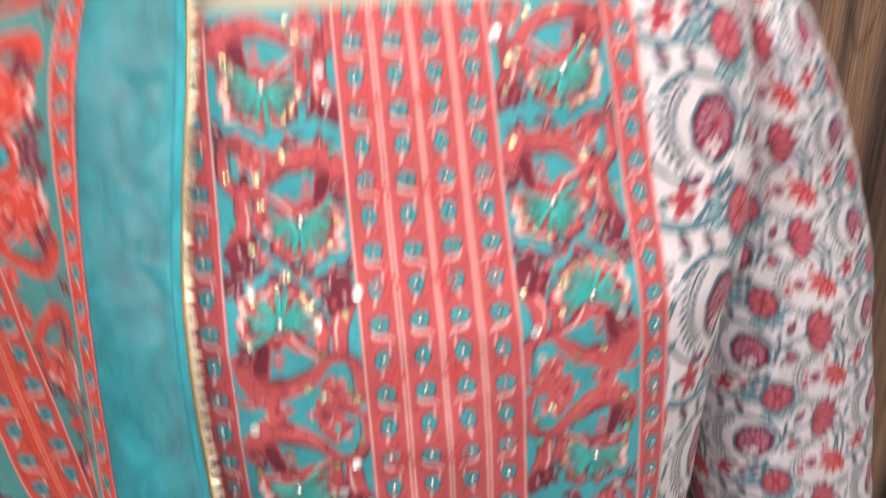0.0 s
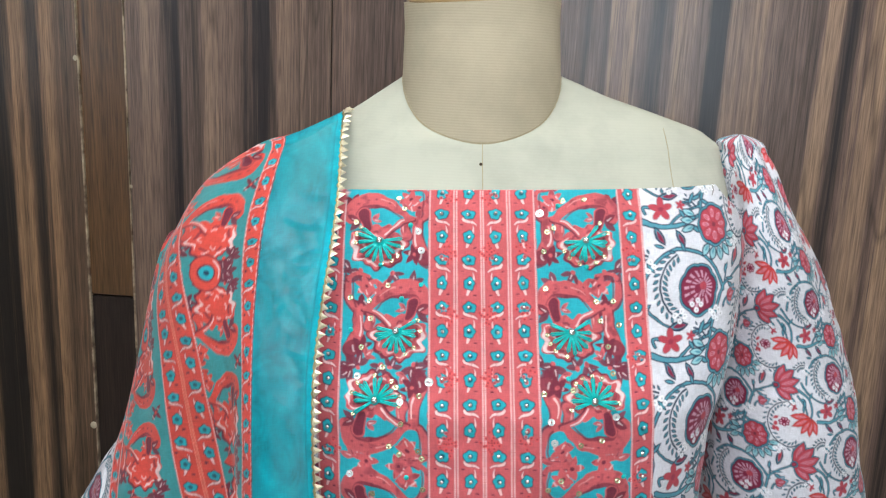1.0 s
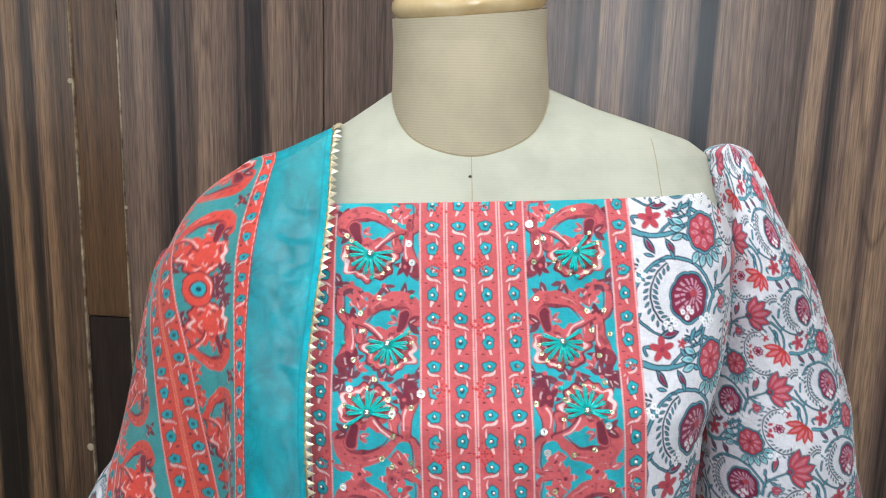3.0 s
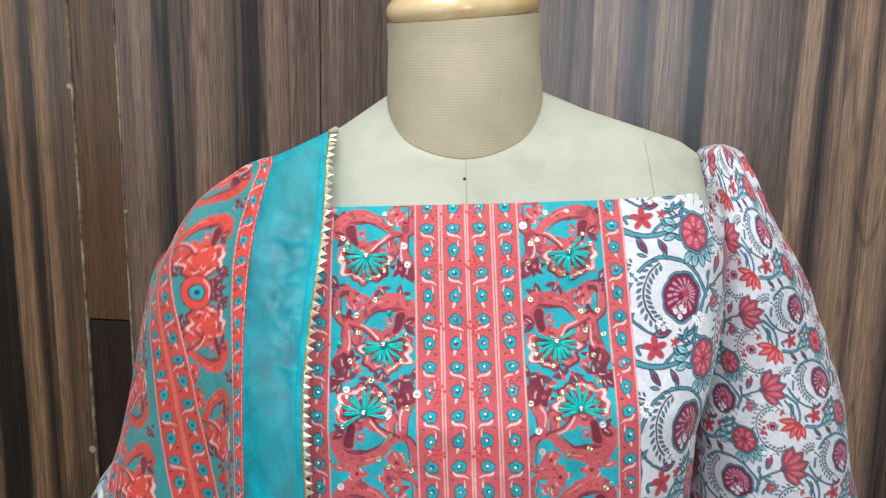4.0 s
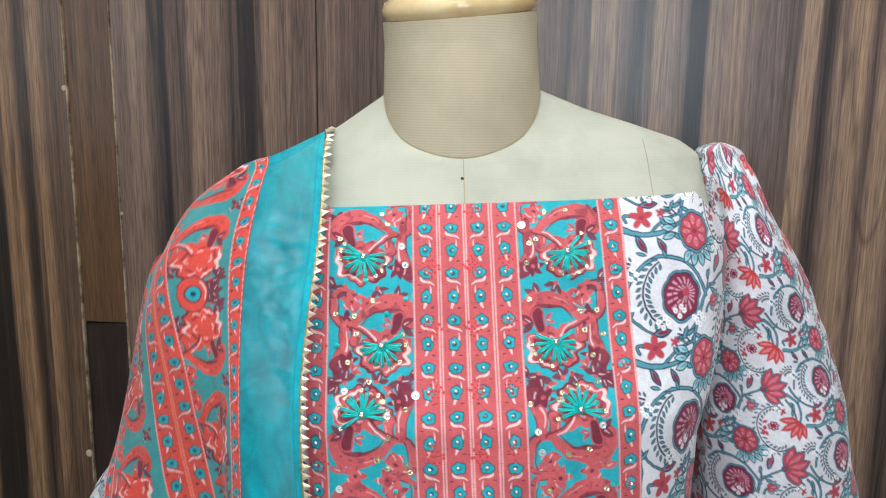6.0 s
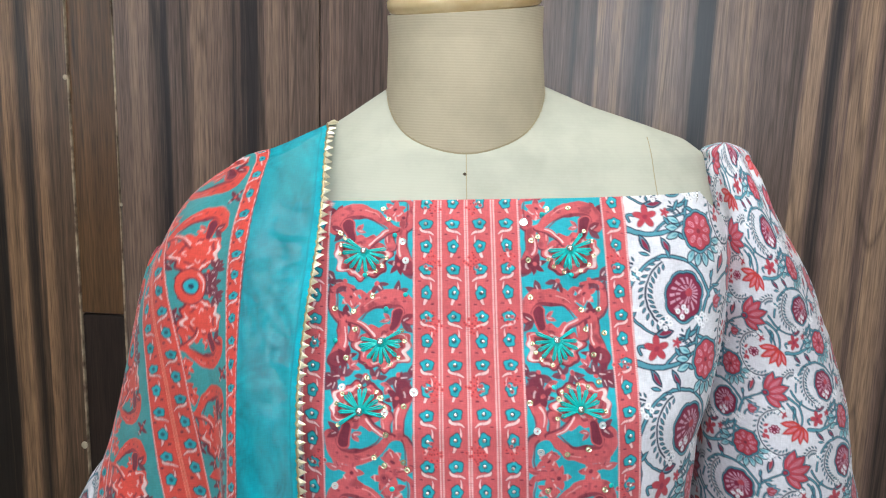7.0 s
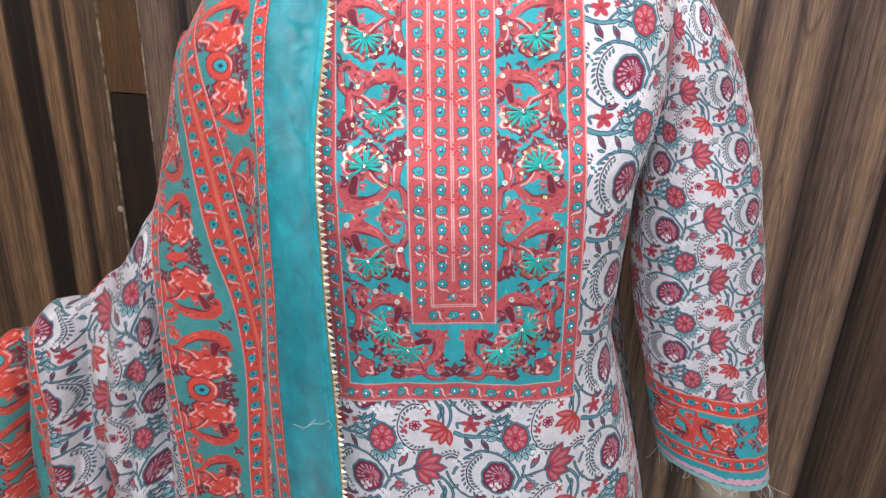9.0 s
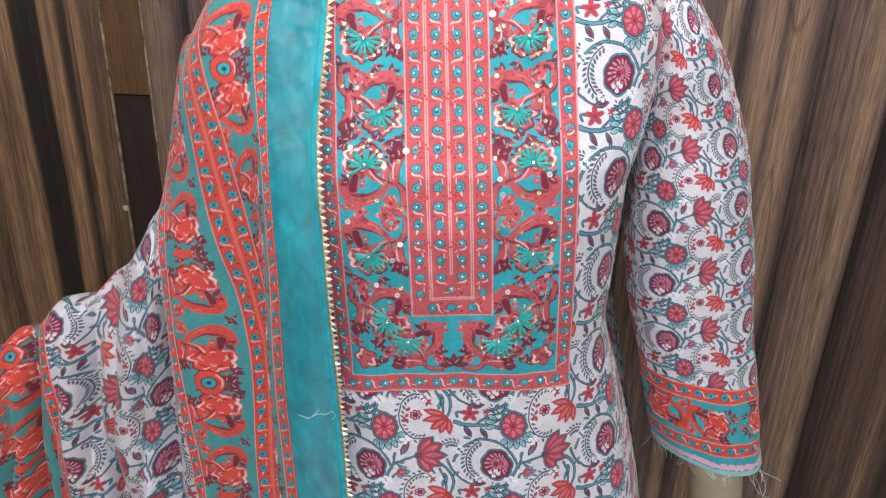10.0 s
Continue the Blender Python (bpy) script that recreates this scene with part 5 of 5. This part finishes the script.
def across(s_new):
    s = np.array([g[0] for g in GUIDES])
    G = np.array([g[1] for g in GUIDES])
    m = np.gradient(G, s, axis=0)
    i = np.clip(np.searchsorted(s, s_new) - 1, 0, len(s) - 2)
    h = (s[i + 1] - s[i])[:, None, None]
    t = ((s_new - s[i])[:, None, None]) / h
    out = (2 * t ** 3 - 3 * t ** 2 + 1) * G[i] + (t ** 3 - 2 * t ** 2 + t) * h * m[i] + (-2 * t ** 3 + 3 * t ** 2) * G[i + 1] + (t ** 3 - t ** 2) * h * m[i + 1]
    return np.swapaxes(out, 0, 1)


DS = np.concatenate([np.linspace(0, 0.250, 325), np.linspace(0.251, 0.435, 195), np.linspace(0.4362, 0.555, 95)])


def drape():
    P = across(DS)
    S = np.broadcast_to(DS[None, :], P.shape[:2])
    V = 1.46 - P[..., 2] - 0.65 * P[..., 1]
    # gathers that fan out over the hanging part, soft creases elsewhere
    hang = np.clip((S - 0.215) / 0.05, 0, 1)
    low = np.clip((1.15 - P[..., 2]) / 0.12, 0, 1)
    q = S * 62 - V * 6
    gather = hang * (0.25 + 0.75 * low) * (0.040 * (np.abs(np.sin(0.5 * q + 0.9 * drift(S * 9, V * 5, 11))) - 0.62) + 0.012 * (np.abs(np.sin(1.35 * q + 1 + drift(S * 20, V * 9, 14))) - 0.6))
    fold = 0.010 * np.exp(-((S - 0.112 - 0.03 * low) / 0.012) ** 2) * np.clip((1.2 - P[..., 2]) / 0.2, 0, 1)
    soft = 0.0014 * drift(S * 30, V * 18, 12) + 0.0006 * drift(S * 90, V * 60, 13) + 0.0026 * drift(S * 42 + 3 * V, V * 7, 15)
    sil = np.clip((0.0 - P[..., 1]) / 0.03, 0, 1)
    P[..., 1] += -gather * sil + fold - soft
    P[..., 2] += 0.006 * hang * np.sin(q * 1.0) * (1 - low) * 0.5 + hang * np.clip(1 - np.abs(P[..., 1] - 0.0) / 0.06, 0, 1) * 0.007 * low * np.sin(S * 95)
    # the cloth lies outside the kurta
    lim = body_front(P[..., 0] - LEANS * (P[..., 2] - PIVOT), P[..., 2]) - 0.0045
    on = (np.abs(P[..., 0]) < 0.19) & (P[..., 1] < -0.03)
    P[..., 1] = np.where(on, np.minimum(P[..., 1], lim), P[..., 1])
    return P, S, V


def dupatta_print(S, V):
    p = Print(S, V, TEAL)
    p.lay(p.wu - PLAIN, lin(8, 168, 186))
    x, y = p.wu, p.wv
    p.lay(0.246 - x, WHITE)
    p.clip = ((x > 0.244) & (x < 0.436)).astype(np.float32)
    jaal(p, 0.30, 0.53, 1.0)
    p.clip = np.ones_like(p.clip)
    p.lay(0.434 - x, BAND)
    for lo, hi, mid, start, first in ((PLAIN + 0.014, 0.126, 0.098, 0.2779, 1), (0.162, 0.232, 0.196, 0.474, 0), (0.434, 0.555, 0.0, 0.45, 0)):
        p.clip = ((x > lo) & (x < hi)).astype(np.float32)
        p.lay(np.abs(x - (lo + hi) / 2) - (hi - lo) / 2, BAND)
        floral_band(p, (x - 0.475 + 0.035) % 0.07 - 0.035 if lo > 0.4 else x - mid, y - start, ORANGE, first)
    p.clip = np.ones_like(p.clip)
    # inner thin strip, double striped band, outer thin strips
    for a, b, rows_at in ((PLAIN, PLAIN + 0.014, (PLAIN + 0.007,)), (0.126, 0.162, (0.1345, 0.1535)), (0.232, 0.246, (0.239,)), (0.420, 0.434, (0.427,))):
        p.lay(np.abs(x - (a + b) / 2) - (b - a) / 2, ORANGE)
        p.clip = ((x > a) & (x < b)).astype(np.float32)
        for i, c in enumerate(rows_at):
            stripe_flowers(p, x - c, y, 0.0195, 0.0096 * i, 1 - 2 * (i % 2), 1.0 if len(rows_at) > 1 else 0.85)
        p.clip = np.ones_like(p.clip)
        for c in (a + 0.0007, b - 0.0007):
            dotted_line(p, p.u - c, p.v)
    for c in (0.1431, 0.1449):
        dotted_line(p, p.u - c, p.v, lin(245, 150, 130))
    p.lay(np.abs(x - PLAIN) - 0.0005, MAROON)
    # the plain band is dyed in uneven washes, darker along its sewn hem
    bend = 0.02 * drift(x * 40, y * 30, 23)
    wash = drift((x + bend) * 70, (y + bend) * 40, 21) * 0.5 + drift((x - bend) * 190, (y + 2 * bend) * 90, 22) * 0.45
    k = (x < PLAIN)
    p.c[k] *= (1 + 0.36 * wash[k])[:, None]
    p.lay(np.abs(x - 0.0065) - 0.0005, lin(10, 120, 134), 0.0004, 0.7)
    p.fade()
    return p.c


PLAIN = 0.0555                # width of the plain teal edge band
dp, dS, dV = drape()
sheer = np.where(dS < PLAIN, 0.34, np.where(dS < 0.246, 0.05, 0.16)) * np.clip(dS / 0.007 - 0.6, 0.1, 1)
dup_world = to_world(dp, False)
dupatta = new("dupatta", grid_mesh("dupatta", dup_world, dupatta_cloth, np.stack([dS, dV], axis=-1), dupatta_print(dS, dV), sheer))
tagged(dupatta, "sheer teal dupatta with red floral borders and gold lace", "scarf")

# gold lace along the edge: a cord and a row of pointed teeth
edge = dup_world[:, 0]
step = np.concatenate([[0], np.cumsum(np.linalg.norm(np.diff(edge, axis=0), axis=1))])


def edge_at(d):
    return Vector([float(np.interp(d, step, edge[:, i])) for i in range(3)])


cord = [edge_at(d) + Vector((0.0006 * math.sin(d * 1500), -0.0006, 0)) for d in np.arange(0.02, step[-1], 0.0025)]
part("lace_cord", tube(cord, 0.0011, 6), gold, dupatta, "twisted gold lace cord", True)
bm = bmesh.new()
tri = [(0, -0.0031, 0), (0, 0.0031, 0), (0.0058, 0, 0.0002), (0.0018, 0, 0.0012)]
vs = [bm.verts.new(v) for v in tri]
lows = [bm.verts.new((x, y, -0.0006)) for x, y, z in tri[:3]]
for a, b, c in ((0, 3, 1), (1, 3, 2), (2, 3, 0)):
    bm.faces.new((vs[a], vs[b], vs[c]))
for a, b in ((0, 1), (1, 2), (2, 0)):
    bm.faces.new((vs[a], vs[b], lows[b], lows[a]))
bm.faces.new(lows[::-1])
bmesh.ops.recalc_face_normals(bm, faces=bm.faces)
tooth = mesh_of("lace_tooth", bm, gold_shell, False)
rnd = random.Random(5)
for d in np.arange(0.045, step[-1] - 0.004, 0.0066):
    o = edge_at(d)
    along = (edge_at(d + 0.003) - edge_at(d - 0.003)).normalized()
    x = Vector((math.cos(YAW), math.sin(YAW), 0))
    x = (x - along * x.dot(along)).normalized()
    n = x.cross(along).normalized()
    if n.y > 0:
        n, along = -n, -along
    m = Matrix((x, n.cross(x), n)).transposed().to_4x4()
    m.translation = o + n * 0.0012
    shared("lace_tooth", tooth, dupatta, m @ Matrix.Rotation(rnd.uniform(-0.18, 0.18), 4, "Z") @ Matrix.Rotation(rnd.uniform(-0.25, 0.25), 4, "Y") @ Matrix.Diagonal((rnd.uniform(0.85, 1.12), 1, 1, 1)))


# ---- embroidery on the kurta ----
def seat(u, w, lift=0.0, spin=0.0):
    o, n, x = kurta_at(u, w)
    y = n.cross(x).normalized()
    m = Matrix((y.cross(n), y, n)).transposed().to_4x4()
    m.translation = o + n * lift
    return m @ Matrix.Rotation(spin, 4, "Z")


def petal_loop(l):
    """One padded silk loop, out from the middle and back."""
    path = [(0.0015, 0.0002, 0.0006), (0.35 * l, 0.0004, 0.0012), (0.75 * l, 0.0007, 0.0013), (0.92 * l, 0.0009, 0.0012), (l, 0.0, 0.0010),
            (0.92 * l, -0.0009, 0.0012), (0.75 * l, -0.0007, 0.0013), (0.35 * l, -0.0004, 0.0012), (0.0015, -0.0002, 0.0006)]
    return mesh_of("petal", tube(path, 0.00072, 6), silk_teal)


def ring(radius, hole, thick, mat, name, sides=14):
    bm = bmesh.new()
    rows_ = [(radius, 0), (radius * 0.97, thick), ((radius + hole) / 2, thick * 0.7), (hole, thick), (hole, 0)]
    rr = [[bm.verts.new((a * math.cos(2 * math.pi * k / sides), a * math.sin(2 * math.pi * k / sides), z)) for k in range(sides)] for a, z in rows_]
    for a, b in zip(rr, rr[1:]):
        for k in range(sides):
            bm.faces.new((a[k], a[(k + 1) % sides], b[(k + 1) % sides], b[k]))
    bmesh.ops.recalc_face_normals(bm, faces=bm.faces)
    return mesh_of(name, bm, mat, False)


def ball(radius, flat, mat, name, sub=2):
    bm = bmesh.new()
    bmesh.ops.create_icosphere(bm, subdivisions=sub, radius=radius, matrix=Matrix.Translation((0, 0, radius * flat * 0.8)) @ Matrix.Diagonal((1, 1, flat, 1)))
    return mesh_of(name, bm, mat)


petals = [petal_loop(l) for l in (0.0148, 0.0158, 0.0166)]
core = ball(0.0034, 0.25, silk_teal, "rosette")
bead = ball(0.00135, 0.9, pearl_white, "bead")
heart_bead = ball(0.0026, 0.7, steel, "bead")
sequin = ring(0.0021, 0.0006, 0.0006, sequin_gold, "sequin")
sequin_c = ring(0.0026, 0.0006, 0.0007, sequin_clear, "sequin")
tip = ring(0.0016, 0.0005, 0.0005, sequin_gold, "sequin")
silk_dot = ball(0.0019, 0.6, silk_teal, "knot")
rnd = random.Random(11)
spins = (0.25, -0.2, 3.0, -0.15, 0.7, 0.1)
for i, (rx, rw, side_, lean_) in enumerate(ROSETTES):
    for sgn in (-1, 1):
        m = seat(yoke_mid(rw) + sgn * rx, rw, 0.0004, sgn * spins[i] + rnd.uniform(-0.25, 0.25))
        rosette = shared("rosette", core, kurta, m, "teal silk fan flower with a silver bead")
        shared("bead", heart_bead, rosette, Matrix.Translation((0, 0, 0.001)))
        for k in range(11):
            t = radians(-112 + 224 / 10 * k - 90 + rnd.uniform(-5, 5))
            shared("petal", rnd.choice(petals), rosette, Matrix.Rotation(t, 4, "Z"))
            if rnd.random() < 0.6:
                shared("sequin", tip, rosette, Matrix.Translation((0.0176 * math.cos(t), 0.0176 * math.sin(t), 0.0001)) @ Matrix.Rotation(rnd.uniform(-0.3, 0.3), 4, "X"))
# a bead in every running flower
def sew(me, x, w, lift=0.0):
    shared("bead", me, front, seat(yoke_mid(w) + x + rnd.uniform(-0.0007, 0.0007), w + rnd.uniform(-0.0007, 0.0007), lift))


for i in range(4):
    for k in range(17):
        if 0.0028 + PITCH * k < (0.287 if i in (0, 3) else 0.270):
            sew(bead, (i - 1.5) * COLUMN, 0.0028 + PITCH * k)
for sgn in (-1, 1):
    for k in range(22):
        w = 0.0045 + PITCH * k
        sew(bead, sgn * (yoke_half(w) - EDGE / 2), w)
for k in range(-6, 7):
    sew(bead, 0.0176 * k, yoke_end(0.0176 * k) - 0.0098)
for k in (-1, 0, 1):
    sew(bead, 0.0190 * k, 0.2990)
sew(bead, 0.0, 0.2790)
# loose sequins and silk knots over the teal ground
placed = []
while len(placed) < 74:
    u, w = rnd.uniform(BLOCK + 0.003, YOKE - EDGE - 0.003), rnd.uniform(0.006, 0.371)
    if min([math.hypot(u - rx, w - rw) for rx, rw, _, _ in ROSETTES]) < 0.0175 or any(math.hypot(u - a, w - b) < 0.013 for a, b in placed[-40:] if (a > 0)):
        continue
    placed.append((u, w))
    for sgn in (-1, 1):
        if rnd.random() < 0.62:
            kind_ = rnd.random()
            me = sequin if kind_ < 0.55 else (sequin_c if kind_ < 0.68 else silk_dot)
            shared("sequin" if me is not silk_dot else "silk_knot", me, front, seat(yoke_mid(w) + sgn * (u + rnd.uniform(-0.002, 0.002)), w + rnd.uniform(-0.002, 0.002), 0.0003) @ Matrix.Rotation(rnd.uniform(-0.25, 0.25), 4, "X"))
for u, w in ((-0.0405, 0.144), (0.0415, 0.020)):
    shared("sequin", ring(0.0032, 0.0007, 0.0008, sequin_clear, "sequin"), front, seat(u, w, 0.0006))

# dressmaker's pin through the corner of the neckline
o, n, _ = kurta_at(0.181, 0.006)
pin = thing("dressmaker_pin", tube([o + n * 0.001 + Vector((0, 0, 0.006)), o + n * 0.0025, o + n * 0.001 - Vector((0, 0, 0.007))], 0.0004), steel, "steel dressmaker's pin through the kurta's neckline corner", "pin", smooth=True)


# ---- loose threads ----
def strand(rnd, start, heading, length, curl):
    p, d = Vector(start), Vector(heading).normalized()
    out = [p.copy()]
    for _ in range(9):
        d = (d + Vector((rnd.uniform(-curl, curl), rnd.uniform(-curl, curl) * 0.4, rnd.uniform(-curl, curl)))).normalized()
        p = p + d * (length / 9)
        out.append(p.copy())
    return out


rnd = random.Random(3)
hem_row = sg[-1]
for k in range(26):
    j = int(rnd.uniform(0.18, 0.82) * 400)
    o = Vector(hem_row[j])
    right = j > 250
    part("frayed_thread", tube(strand(rnd, o, (0.5 if right else rnd.uniform(-0.6, 0.6), -0.2, -0.6), rnd.uniform(0.008, 0.045 if right else 0.022), 0.4), 0.00028, 4), thread_pale, sleeve, "pale frayed thread")
for pts in (((-0.140, -0.003, 0.994), (-0.130, -0.003, 0.990), (-0.120, -0.003, 0.996), (-0.110, -0.003, 0.995), (-0.104, -0.003, 1.000), (-0.101, -0.003, 0.994), (-0.104, -0.003, 0.989)),
            ((-0.124, -0.003, 0.994), (-0.121, -0.003, 0.999), (-0.117, -0.003, 1.002))):
    path = []
    for x, off, z in pts:
        row = int(np.argmin(np.abs(dp[:, 30, 2] - z)))
        col = int(np.argmin(np.abs(dp[row, :60, 0] - x)))
        path.append(Vector(dup_world[row, col]) + Vector((0.0, -0.0018, 0)))
    part("loose_thread", tube(path, 0.0003, 5), thread_pale, dupatta, "pale loose thread end")
